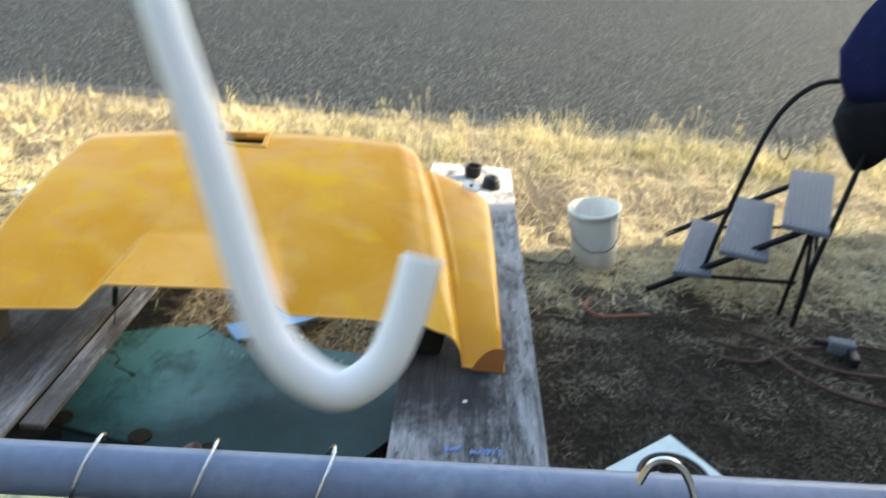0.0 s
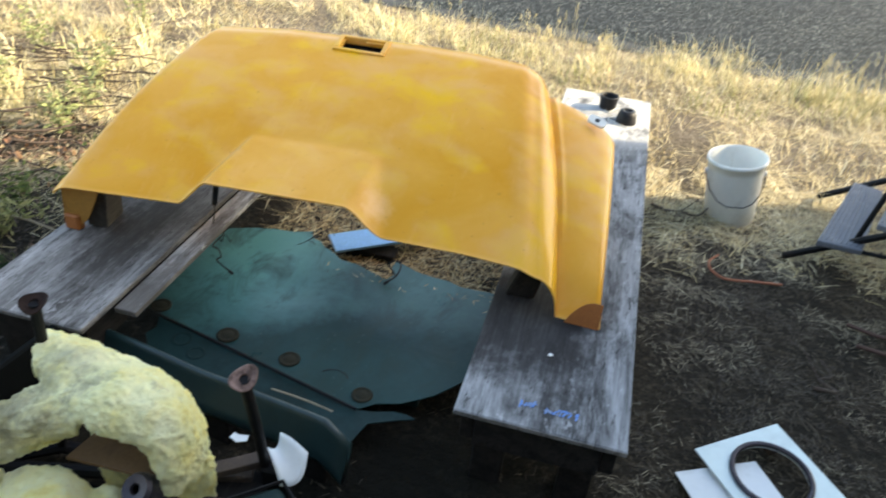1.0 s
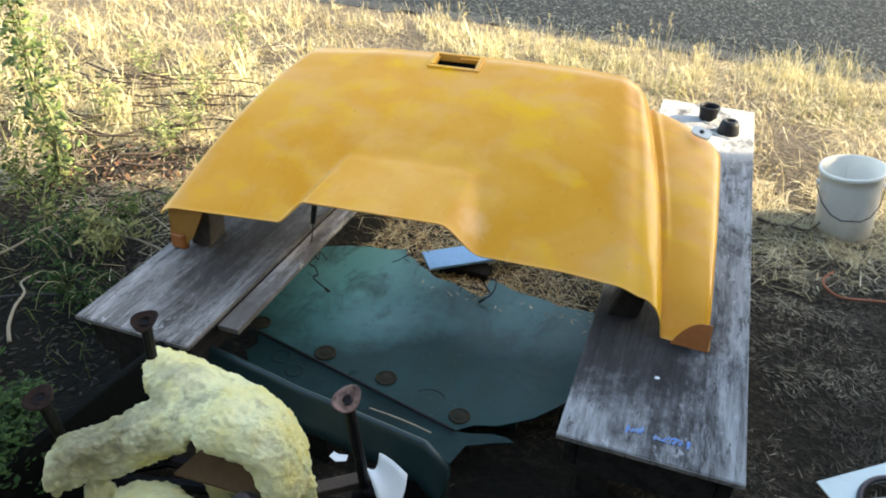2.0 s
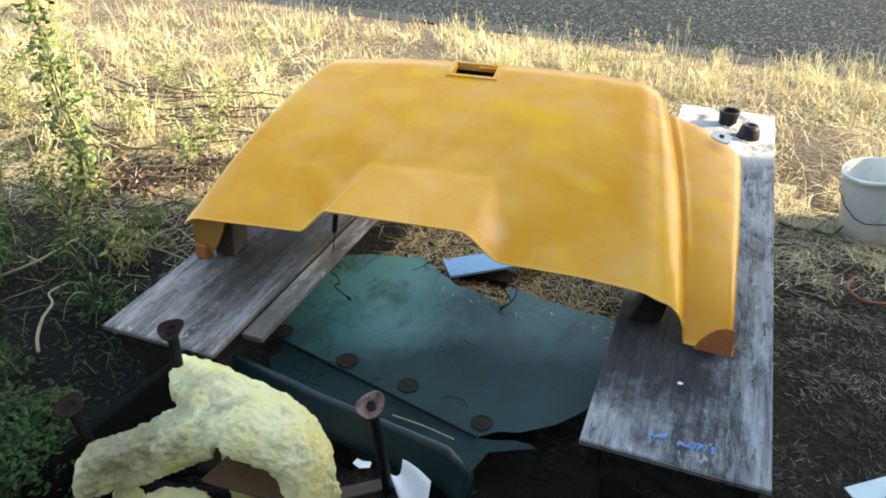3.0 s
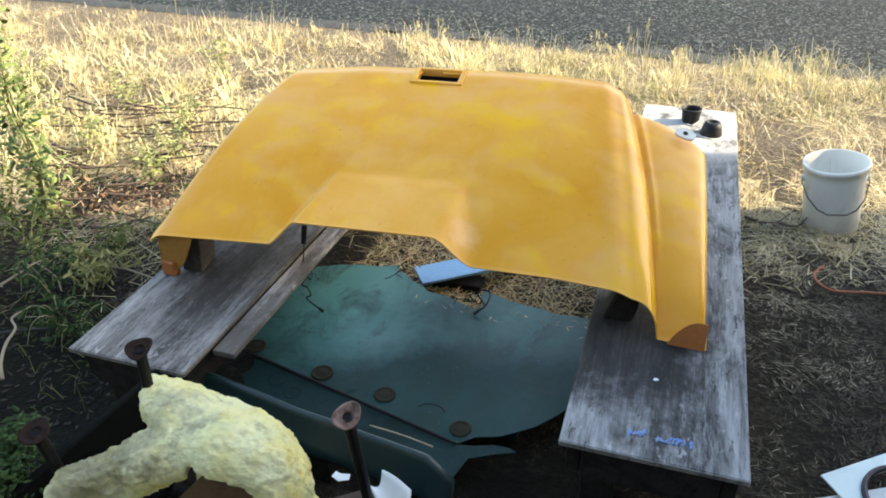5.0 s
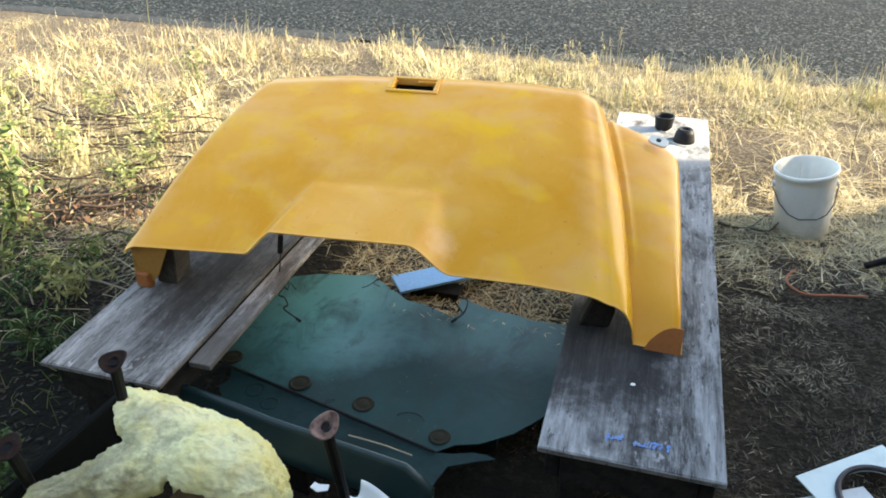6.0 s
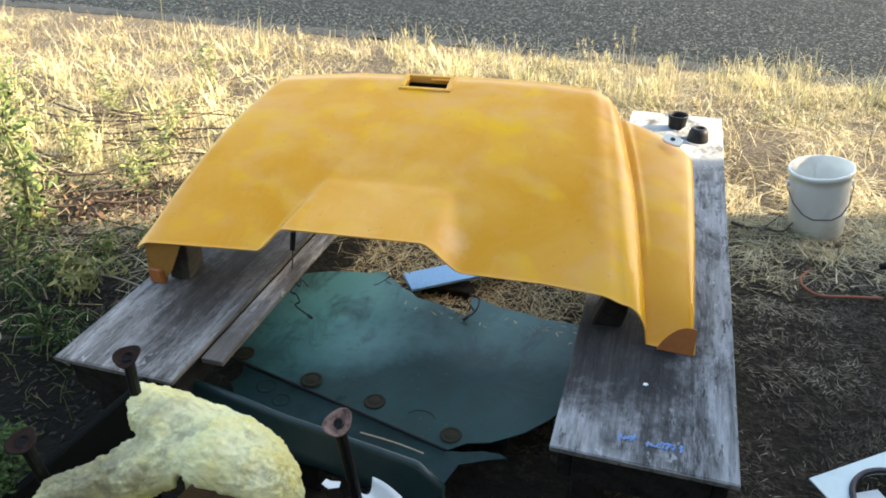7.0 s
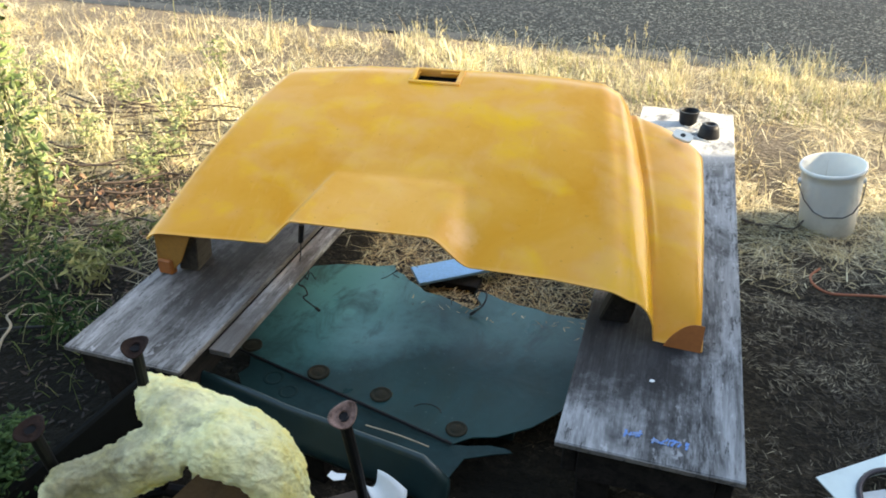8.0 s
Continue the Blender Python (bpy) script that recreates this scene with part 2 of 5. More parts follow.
def make_wool_mat():
    m = mat("yellow_glass_wool", (0.70, 0.62, 0.22), 1.0)
    k = Kit(m)
    c = k.ramp(k.noise(7, 6, rough=0.7), (0.30, (0.88, 0.70, 0.19)), (0.42, (0.97, 0.88, 0.37)), (0.57, (0.98, 0.95, 0.55)))
    c = k.mix(k.ramp(k.noise(13, 6, rough=0.75, distort=0.6), (0.61, (0, 0, 0)), (0.72, (0.55, 0.55, 0.55))), c, (0.38, 0.34, 0.20))
    c = k.mix(k.ramp(k.noise(5, 3), (0.50, (0, 0, 0)), (0.70, (0.6, 0.6, 0.6))), c, (0.96, 0.92, 0.62))
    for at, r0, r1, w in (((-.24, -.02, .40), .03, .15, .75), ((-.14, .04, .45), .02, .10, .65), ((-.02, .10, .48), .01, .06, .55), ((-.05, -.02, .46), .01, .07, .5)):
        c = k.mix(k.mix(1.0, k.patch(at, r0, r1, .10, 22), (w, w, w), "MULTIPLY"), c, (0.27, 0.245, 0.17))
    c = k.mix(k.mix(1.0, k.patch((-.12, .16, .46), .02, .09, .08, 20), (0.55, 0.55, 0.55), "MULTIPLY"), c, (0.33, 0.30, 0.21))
    fibre = k.noise(30, 6, co=k.mapped((1.0, 3.0, 1.6)), rough=0.8, distort=1.2)
    c = k.mix(k.ramp(fibre, (0.54, (0, 0, 0)), (0.74, (0.30, 0.30, 0.30))), c, (0.68, 0.57, 0.24))
    k.color(c).bump(fibre, 0.9, 0.012).bump(k.noise(150, 5, rough=0.8, distort=1.0), 0.7, 0.004)
    return m


WOOLMAT = make_wool_mat()
BACKING = make_spotted("brown_kraft_paper", (0.15, 0.085, 0.040), (0.09, 0.050, 0.024), 14, rough=0.9)
YELLOW = make_hood_yellow()
ORANGE = make_spotted("bare_orange_fibreglass", (0.32, 0.10, 0.02), (0.20, 0.07, 0.02), 9, rough=0.6)
INNERWEB = make_spotted("bare_brown_fibreglass", (0.30, 0.14, 0.02), (0.16, 0.06, 0.015), 12, rough=0.6)
# darker before the hood's foot: its shadow and damp painted together
GREYWOOD = make_weathered_wood("grey_weathered_plywood", (0.022, 0.021, 0.022), (0.30, 0.308, 0.320), 0.0, bleached=0.45, damp_shade=(((-.15, -.82, .29), .15, .27, (.85, .80, 1)), ((.03, -.76, .29), .03, .12, (.7, 1.3, 1)))) 
GREYWOOD_B = make_weathered_wood("brown_grey_plywood", (0.040, 0.034, 0.029), (0.37, 0.36, 0.355), 0.7, damp_shade=(((.05, -.70, .29), .08, .42, (1.5, .6, 1)),))
# near end of the board darkened to stand in for its shade
PALEWOOD = make_weathered_wood("pale_edge_board", (0.13, 0.112, 0.096), (0.62, 0.60, 0.58), 1.4, damp_shade=(((.235, -1.20, .27), .20, .50, (1, 1, 1)),))
EDGEWOOD = make_weathered_wood("raw_plywood_edge", (0.045, 0.042, 0.040), (0.20, 0.19, 0.18), 0.9, along="x")
# near-black wood: deep shade below the benches put into the colour
DARKWOOD = make_weathered_wood("dark_shaded_wood", (0.007, 0.006, 0.006), (0.022, 0.019, 0.017), 2.1)
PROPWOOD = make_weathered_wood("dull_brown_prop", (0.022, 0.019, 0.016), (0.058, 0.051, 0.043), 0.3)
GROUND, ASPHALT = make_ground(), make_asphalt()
DUSTGREY = make_spotted("grey_road_dust", (0.030, 0.034, 0.036), (0.017, 0.020, 0.022), 12, 0.40, 0.60, rough=0.95, bump=0.4, bdist=0.004)
STRAW = make_straw("dry_straw", (0.44, 0.34, 0.16), (0.62, 0.52, 0.29), (0.20, 0.14, 0.07), (0.80, 0.72, 0.48), (0.08, 0.055, 0.034))
TALLGRASS = make_straw("tall_dry_grass", (0.62, 0.50, 0.23), (0.78, 0.68, 0.38), (0.44, 0.36, 0.15), (0.86, 0.78, 0.50), (0.26, 0.23, 0.09))
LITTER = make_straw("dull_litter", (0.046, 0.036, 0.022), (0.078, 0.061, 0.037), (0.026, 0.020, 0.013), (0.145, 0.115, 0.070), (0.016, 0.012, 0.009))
PALELITTER = make_straw("pale_litter", (0.17, 0.142, 0.095), (0.27, 0.23, 0.155), (0.10, 0.083, 0.057), (0.40, 0.345, 0.24))
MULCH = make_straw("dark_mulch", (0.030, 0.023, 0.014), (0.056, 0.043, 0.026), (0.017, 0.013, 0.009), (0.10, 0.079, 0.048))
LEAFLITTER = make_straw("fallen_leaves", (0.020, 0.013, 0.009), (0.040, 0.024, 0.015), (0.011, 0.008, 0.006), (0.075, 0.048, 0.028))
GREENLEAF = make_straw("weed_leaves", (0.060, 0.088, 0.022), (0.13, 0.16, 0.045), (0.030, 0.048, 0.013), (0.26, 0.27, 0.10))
DARKLEAF = make_straw("shrub_and_shade_leaves", (0.019, 0.043, 0.013), (0.042, 0.080, 0.023), (0.010, 0.022, 0.009))
VINELEAF = make_straw("vine_leaves", (0.065, 0.105, 0.024), (0.15, 0.20, 0.052), (0.030, 0.055, 0.016), (0.30, 0.34, 0.12))
STRAWWEED = make_straw("olive_weed_leaves", (0.13, 0.16, 0.050), (0.24, 0.26, 0.095), (0.07, 0.095, 0.030), (0.36, 0.36, 0.16))
WILTLEAF = make_straw("wilted_leaves", (0.20, 0.215, 0.068), (0.32, 0.305, 0.115), (0.10, 0.12, 0.04))
RUNNER = make_spotted("pale_dead_stem", (0.34, 0.28, 0.19), (0.20, 0.15, 0.10), 18, rough=0.85)
STEM = mat("weed_stem", (0.20, 0.20, 0.09), 0.8)
TWIG = make_spotted("dead_twig", (0.065, 0.045, 0.033), (0.14, 0.105, 0.075), 20, rough=0.9)
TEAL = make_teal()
TEAL_D = make_spotted("dark_green_enamel", (0.010, 0.029, 0.028), (0.007, 0.017, 0.017), 5, rough=0.5, bump=0.1)
TEAL_F = make_spotted("dull_green_enamel", (0.014, 0.039, 0.040), (0.009, 0.024, 0.023), 7, 0.45, 0.62, rough=0.38, bump=0.1)
TEAL_M = make_spotted("mid_green_enamel", (0.012, 0.032, 0.033), (0.007, 0.020, 0.020), 5, rough=0.34, bump=0.1)
RUST = make_spotted("rusty_iron", (0.060, 0.044, 0.032), (0.022, 0.019, 0.016), 40, rough=0.85, bump=0.5)
PLUGMAT = make_spotted("dull_rusty_plug", (0.030, 0.027, 0.017), (0.014, 0.019, 0.016), 50, rough=0.8, bump=0.4)
RUSTDARK = make_spotted("dark_rust", (0.030, 0.019, 0.016), (0.060, 0.036, 0.028), 34, rough=0.85, bump=0.4)
RUSTPINK = make_spotted("pinkish_rust_flange", (0.29, 0.185, 0.155), (0.085, 0.050, 0.040), 40, 0.42, 0.60, rough=0.8, bump=0.4)
BLACKSTEEL = make_spotted("black_steel", (0.010, 0.010, 0.011), (0.028, 0.020, 0.017), 18, rough=0.6, bump=0.15)
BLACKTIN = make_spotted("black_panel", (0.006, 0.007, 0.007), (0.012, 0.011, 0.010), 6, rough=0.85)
BLUEPAINT = make_spotted("sky_blue_paint", (0.27, 0.56, 0.93), (0.19, 0.45, 0.84), 14, rough=0.55)
BLUEINK = make_spotted("blue_spray_paint", (0.10, 0.24, 0.58), (0.20, 0.27, 0.40), 70, 0.48, 0.58, rough=0.8)
WHITEPLASTIC = make_spotted("white_plastic", (0.72, 0.74, 0.74), (0.55, 0.56, 0.54), 6, rough=0.42, bump=0.03, fine=0.08)
BUCKETIN = make_spotted("scuffed_white_plastic", (0.78, 0.77, 0.71), (0.58, 0.56, 0.49), 6, 0.48, 0.70, rough=0.5, bump=0.02, fine=0.06)
WHITEMETAL = make_spotted("white_enamel", (0.70, 0.80, 0.775), (0.55, 0.63, 0.61), 5, rough=0.35, bump=0.03, fine=0.1)
PURPLEMETAL = make_spotted("dark_metal_ring", (0.05, 0.045, 0.055), (0.10, 0.09, 0.10), 20, rough=0.4, metal=0.6)
WIRE = mat("galvanised_wire", (0.10, 0.10, 0.11), 0.45, 0.8)
CHROME = mat("bright_steel", (0.62, 0.63, 0.65), 0.2, 1.0)
BLACKPLASTIC = make_spotted("black_plastic", (0.018, 0.018, 0.02), (0.035, 0.034, 0.034), 20, rough=0.45)
TREADGREY = make_spotted("grey_tread_rubber", (0.14, 0.15, 0.17), (0.20, 0.21, 0.22), 12, rough=0.75, bump=0.2)
NAVY = make_spotted("navy_cloth", (0.010, 0.014, 0.055), (0.016, 0.020, 0.075), 12, rough=0.9, bump=0.3)
BLACKCLOTH = make_spotted("black_cloth", (0.012, 0.012, 0.014), (0.022, 0.022, 0.024), 14, rough=0.95, bump=0.3)
CORDORANGE = mat("faded_orange_cord", (0.34, 0.11, 0.05), 0.7)
CORDBROWN = mat("brown_cord", (0.075, 0.038, 0.028), 0.8)
CABLE = mat("black_cable", (0.011, 0.011, 0.012), 0.6)
PALECORD = mat("pale_cord", (0.62, 0.60, 0.54), 0.7)
BARBLUE = make_spotted("blue_grey_tube", (0.15, 0.20, 0.30), (0.22, 0.27, 0.36), 25, rough=0.4, bump=0.03)
HOOKWHITE = mat("white_plastic_hook", (0.86, 0.87, 0.86), 0.4)
PLASTER = make_spotted("unseen_wall_paint", (0.46, 0.43, 0.38), (0.38, 0.355, 0.32), 2, rough=0.9)
ROOFMAT = make_spotted("roof_felt", (0.10, 0.095, 0.09), (0.07, 0.065, 0.06), 5, rough=0.95)

for m in (TEAL_D, BLACKPLASTIC, GREENLEAF, DARKLEAF, BLACKTIN, BLACKSTEEL, RUST, RUSTDARK, BLACKCLOTH, NAVY, DARKWOOD, TEAL_F, PLUGMAT):
    m.node_tree.nodes["Principled BSDF"].inputs["Specular IOR Level"].default_value = 0.15

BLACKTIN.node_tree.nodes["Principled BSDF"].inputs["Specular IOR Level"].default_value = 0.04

# ---- mesh helpers ----


def solid(name, verts, faces, m, smooth=False, parent=None, label=""):
    me = bpy.data.meshes.new(name)
    me.from_pydata([tuple(v) for v in verts], [], faces)
    me.materials.append(m)
    if smooth:
        me.polygons.foreach_set("use_smooth", [True] * len(me.polygons))
    me.update()
    ob = new(name, me)
    if parent is not None:
        ob.parent = parent
    if label:
        ob["label"] = label
    return ob


def part(name, bm, m, parent=None, label="", smooth=False):
    me = bpy.data.meshes.new(name)
    bmesh.ops.recalc_face_normals(bm, faces=bm.faces)
    bm.to_mesh(me)
    bm.free()
    me.materials.append(m)
    if smooth:
        me.polygons.foreach_set("use_smooth", [True] * len(me.polygons))
    ob = new(name, me)
    if parent is not None:
        ob.parent = parent
    if label:
        ob["label"] = label
    return ob


def thing(name, label, category, at=(0, 0, 0), group="", kind=""):
    ob = new(name)
    ob.empty_display_size = 0.05
    ob.location = at
    bpy.context.view_layer.update()
    return tagged(ob, label, category, group, kind)


def box(x0, x1, y0, y1, z0, z1, bevel=0.003, seg=1):
    bm = bmesh.new()
    bmesh.ops.create_cube(bm, size=1)
    bmesh.ops.scale(bm, vec=(x1 - x0, y1 - y0, z1 - z0), verts=bm.verts)
    bmesh.ops.translate(bm, vec=((x0 + x1) / 2, (y0 + y1) / 2, (z0 + z1) / 2), verts=bm.verts)
    if bevel:
        bmesh.ops.bevel(bm, geom=bm.edges[:], offset=bevel, segments=seg, affect="EDGES", profile=0.6)
    return bm


def turn_bm(bm, m):
    bmesh.ops.transform(bm, matrix=m, verts=bm.verts)
    return bm


def smooth_line(pts, steps=6):
    """Catmull-Rom through the points."""
    P = [Vector(p) for p in pts]
    P = [2 * P[0] - P[1], *P, 2 * P[-1] - P[-2]]
    out = []
    for i in range(1, len(P) - 2):
        a, b, c, d = P[i - 1:i + 3]
        for s in range(steps):
            t = s / steps
            out.append(0.5 * ((2 * b) + (c - a) * t + (2 * a - 5 * b + 4 * c - d) * t * t + (3 * b - a - 3 * c + d) * t ** 3))
    return out + [P[-2]]


def tube(pts, r, sides=8, r_end=None, flat=1.0):
    """A closed tube along a polyline; flat squeezes it along its second axis."""
    bm = bmesh.new()
    pts = [Vector(p) for p in pts]
    rings, up = [], Vector((0.13, 0.21, 0.97))
    n = len(pts)
    for i, p in enumerate(pts):
        d = (pts[min(i + 1, n - 1)] - pts[max(i - 1, 0)]).normalized()
        a = d.cross(up)
        if a.length < 0.05:
            a = d.cross(Vector((1, 0, 0)))
        a.normalize()
        b = a.cross(d)
        up = b
        rr = r if r_end is None else r + (r_end - r) * i / (n - 1)
        rings.append([bm.verts.new(p + rr * (math.cos(q) * a + flat * math.sin(q) * b)) for q in [2 * math.pi * k / sides for k in range(sides)]])
    for u, v in zip(rings, rings[1:]):
        for k in range(sides):
            bm.faces.new((u[k], u[(k + 1) % sides], v[(k + 1) % sides], v[k]))
    bm.faces.new(rings[0][::-1])
    bm.faces.new(rings[-1])
    return bm


def lathe(profile, sides=40):
    """A surface of revolution round z; the profile is a list of (radius, height), closed where the radius is 0."""
    bm = bmesh.new()
    rings = []
    for r, z in profile:
        if r <= 1e-6:
            rings.append([bm.verts.new((0, 0, z))])
        else:
            rings.append([bm.verts.new((r * math.cos(q), r * math.sin(q), z)) for q in [2 * math.pi * k / sides for k in range(sides)]])
    for u, v in zip(rings, rings[1:]):
        for k in range(sides):
            j = (k + 1) % sides
            if len(u) == 1 and len(v) == 1:
                continue
            if len(u) == 1:
                bm.faces.new((u[0], v[k], v[j]))
            elif len(v) == 1:
                bm.faces.new((u[k], u[j], v[0]))
            else:
                bm.faces.new((u[k], u[j], v[j], v[k]))
    return bm


def slab(outline, z0, z1, bevel=0.0):
    """A plate from an outline in the plan."""
    bm = bmesh.new()
    top = [bm.verts.new((x, y, z1)) for x, y in outline]
    low = [bm.verts.new((x, y, z0)) for x, y in outline]
    bm.faces.new(top)
    bm.faces.new(low[::-1])
    for i in range(len(outline)):
        j = (i + 1) % len(outline)
        bm.faces.new((top[i], low[i], low[j], top[j]))
    if bevel:
        bmesh.ops.recalc_face_normals(bm, faces=bm.faces)
        bmesh.ops.bevel(bm, geom=bm.edges[:], offset=bevel, segments=1, affect="EDGES")
    return bm


def smoothstep(a, b, x):
    t = min(1.0, max(0.0, (x - a) / (b - a)))
    return t * t * (3 - 2 * t)


def ramp01(a, b, x):
    """A straight ramp with slightly eased ends."""
    t = min(1.0, max(0.0, (x - a) / (b - a)))
    return 0.75 * t + 0.25 * t * t * (3 - 2 * t)


def strands(name, base, length, width, lean, bend, m, rng, label, category, flat=False, comb=None):
    """Many thin blades as one mesh: each a ribbon of two quads from its base point. flat: lying on the ground.
    comb: (frequency, spread) of the direction in which neighbouring blades lie together."""
    n = len(base)
    az = rng.uniform(0, 2 * np.pi, n)
    if comb:
        az = np.array([7.5 * noise.noise(Vector((p[0] * comb[0], p[1] * comb[0], 5.5))) for p in base]) + rng.normal(0, comb[1], n) + np.pi * (rng.random(n) < .3)
    L = length if np.ndim(length) else np.full(n, length)
    d = np.stack([np.cos(az), np.sin(az), np.zeros(n)], 1)
    side = np.stack([-np.sin(az + rng.normal(0, .8, n)), np.cos(az), np.zeros(n)], 1)
    side /= np.linalg.norm(side, axis=1)[:, None]
    tilt = np.abs(rng.normal(lean, lean * 0.5 + 0.02, n)) if not flat else np.full(n, np.pi / 2) - np.abs(rng.normal(0, .16, n))
    up = np.array([0, 0, 1.0])
    w = (width * rng.uniform(.6, 1.3, n))[:, None]
    d1 = np.sin(tilt)[:, None] * d + np.cos(tilt)[:, None] * up
    t2 = np.minimum(tilt + np.abs(rng.normal(bend, bend * .6 + .01, n)) * (0.2 if flat else 1), 2.0)
    d2 = np.sin(t2)[:, None] * d + np.cos(t2)[:, None] * up
    p0 = base
    p1 = p0 + d1 * (L * .55)[:, None]
    p2 = p1 + d2 * (L * .45)[:, None]
    if flat:
        p2[:, 2] = np.maximum(p2[:, 2], base[:, 2] + .002)
    V = np.stack([p0 - side * w, p0 + side * w, p1 + side * w * .8, p1 - side * w * .8, p2 + side * w * .15, p2 - side * w * .15], 1).reshape(-1, 3)
    o = (np.arange(n) * 6)[:, None]
    F = np.concatenate([o + [0, 1, 2, 3], o + [3, 2, 4, 5]], 1).reshape(-1, 4)
    me = bpy.data.meshes.new(name)
    me.vertices.add(len(V))
    me.vertices.foreach_set("co", V.ravel())
    me.loops.add(F.size)
    me.loops.foreach_set("vertex_index", F.ravel().astype(np.int32))
    me.polygons.add(len(F))
    me.polygons.foreach_set("loop_start", np.arange(0, F.size, 4, dtype=np.int32))
    me.update(calc_edges=True)
    me.materials.append(m)
    return tagged(new(name, me), label, category, kind="stuff")


# ---- ground, road, unseen blocks for shade ----
H = 0.30                        # the height of the bench tops
ROAD_A, ROAD_B = Vector((-4.47, 5.93)), Vector((1.42, 5.56))


def road_y(x):
    return ROAD_A.y + (x - ROAD_A.x) * (ROAD_B.y - ROAD_A.y) / (ROAD_B.x - ROAD_A.x)


def ground_z(x, y):
    """Small lumps of the soil, flat under the road and level where things stand."""
    k = smoothstep(0.0, 0.8, road_y(x) - y)
    return k * (0.030 * noise.noise(Vector((x * 1.1, y * 1.1, 0))) + 0.014 * noise.noise(Vector((x * 4.1, y * 4.1, 3))) - 0.012)


def make_ground_sheet():
    xs = [-400, -120, -40, -16] + [-8 + 0.12 * i for i in range(120)] + [7, 16, 40, 120, 400]
    ys = [-400, -120, -40, -12, -4, -2] + [-1 + 0.12 * i for i in range(62)] + [8, 16, 40, 120, 400]
    verts = [(x, y, ground_z(x, y) if -8 < x < 6.4 and -1 < y < 6.5 else -0.03) for y in ys for x in xs]
    n = len(xs)
    faces = [(j * n + i, j * n + i + 1, (j + 1) * n + i + 1, (j + 1) * n + i) for j in range(len(ys) - 1) for i in range(n - 1)]
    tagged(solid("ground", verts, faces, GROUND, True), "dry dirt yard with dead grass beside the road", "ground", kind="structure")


make_ground_sheet()


def make_road():
    d = (ROAD_B - ROAD_A).normalized()
    nrm = Vector((-d.y, d.x))
    bm = bmesh.new()
    n = 260
    edge, inner, far = [], [], []
    for i in range(n + 1):
        s = -60 + 120 * i / n
        w = 0.10 * noise.noise(Vector((s * 0.9, 1.5, 0))) + 0.05 * noise.noise(Vector((s * 3.7, 7.5, 0)))
        p = ROAD_A + d * (s + 3) + nrm * w
        edge.append(bm.verts.new((p.x, p.y, -0.012)))
        p = p + nrm * 0.18
        inner.append(bm.verts.new((p.x, p.y, 0.010)))
        q = ROAD_A + d * (s + 3) + nrm * 16
        far.append(bm.verts.new((q.x, q.y, 0.012)))
    for i in range(n):
        bm.faces.new((edge[i], edge[i + 1], inner[i + 1], inner[i]))
        bm.faces.new((inner[i], inner[i + 1], far[i + 1], far[i]))
    r = bmesh.ops.extrude_face_region(bm, geom=bm.faces[:])
    bmesh.ops.translate(bm, vec=(0, 0, -0.08), verts=[v for v in r["geom"] if isinstance(v, bmesh.types.BMVert)])
    tagged(part("road", bm, ASPHALT), "grey chip-sealed asphalt road with a ragged edge", "road", kind="structure")


make_road()


def make_shoulder():
    """Dusty finer-grained strip along the edge of the asphalt."""
    d = (ROAD_B - ROAD_A).normalized()
    nrm = Vector((-d.y, d.x))
    verts, faces = [], []
    n = 220
    for i in range(n + 1):
        s = -10 + 18 * i / n
        for k, off in enumerate((.06, .15, .24)):
            w = .06 * noise.noise(Vector((s * 1.3, 4.0 + k, 0))) + .09 * noise.noise(Vector((s * 5.1, 9.0 + k, 0)))
            p = ROAD_A + d * s + nrm * (off + w)
            verts.append((p.x, p.y, (.0045, .0150, .0160)[k]))
    for i in range(n):
        for k in range(2):
            a = i * 3 + k
            faces.append((a, a + 3, a + 4, a + 1))
    tagged(solid("road_shoulder", verts, faces, DUSTGREY, True), "dusty fine grey grit along the road edge", "road", kind="structure")


make_shoulder()


def make_shade_block():
    """An unseen plain house block beside the yard, added to throw shade over it."""
    t = thing("house", "unseen plain block added to throw shade over the yard", "house", (8.2, -1.0, 0))
    inv = t.matrix_world.inverted()
    part("wall", turn_bm(box(4.3, 12, -7, 4.63, -.1, 5.0, 0), inv), PLASTER, t)
    part("roof", turn_bm(box(4.27, 12.2, -7.2, 4.64, 5.001, 5.15, 0), inv), ROOFMAT, t)


make_shade_block()


def make_sky_screen():
    """Unseen plain wall and porch roof, added behind and above the camera to cut skylight."""
    tagged(part("wall_south", box(-6, 4.25, -1.75, -1.55, -.1, 2.9, 0), PLASTER), "unseen plain wall added to cut the skylight", "wall", kind="structure")
    tagged(part("ceiling", box(-6.2, 4.25, -2.0, -1.05, 2.62, 2.74, 0), ROOFMAT), "unseen dark roof added to cut the skylight over the yard edge", "ceiling", kind="structure")


make_sky_screen()
rng = np.random.default_rng(7)


def scatter(n, x0, x1, y0, y1, keep=None):
    p = np.stack([rng.uniform(x0, x1, n), rng.uniform(y0, y1, n)], 1)
    if keep is not None:
        p = p[keep(p[:, 0], p[:, 1])]
    z = np.array([ground_z(x, y) if y > -1 else -0.02 for x, y in p])
    return np.column_stack([p, z])


def patchy(x, y, f=0.9, cut=0.0, seed=0.0):
    soft = rng.uniform(-.22, .22, len(x))
    return np.array([noise.noise(Vector((a * f, b * f, seed))) + s > cut for a, b, s in zip(x, y, soft)])


ry = lambda x: ROAD_A.y + (x - ROAD_A.x) * (ROAD_B.y - ROAD_A.y) / (ROAD_B.x - ROAD_A.x)
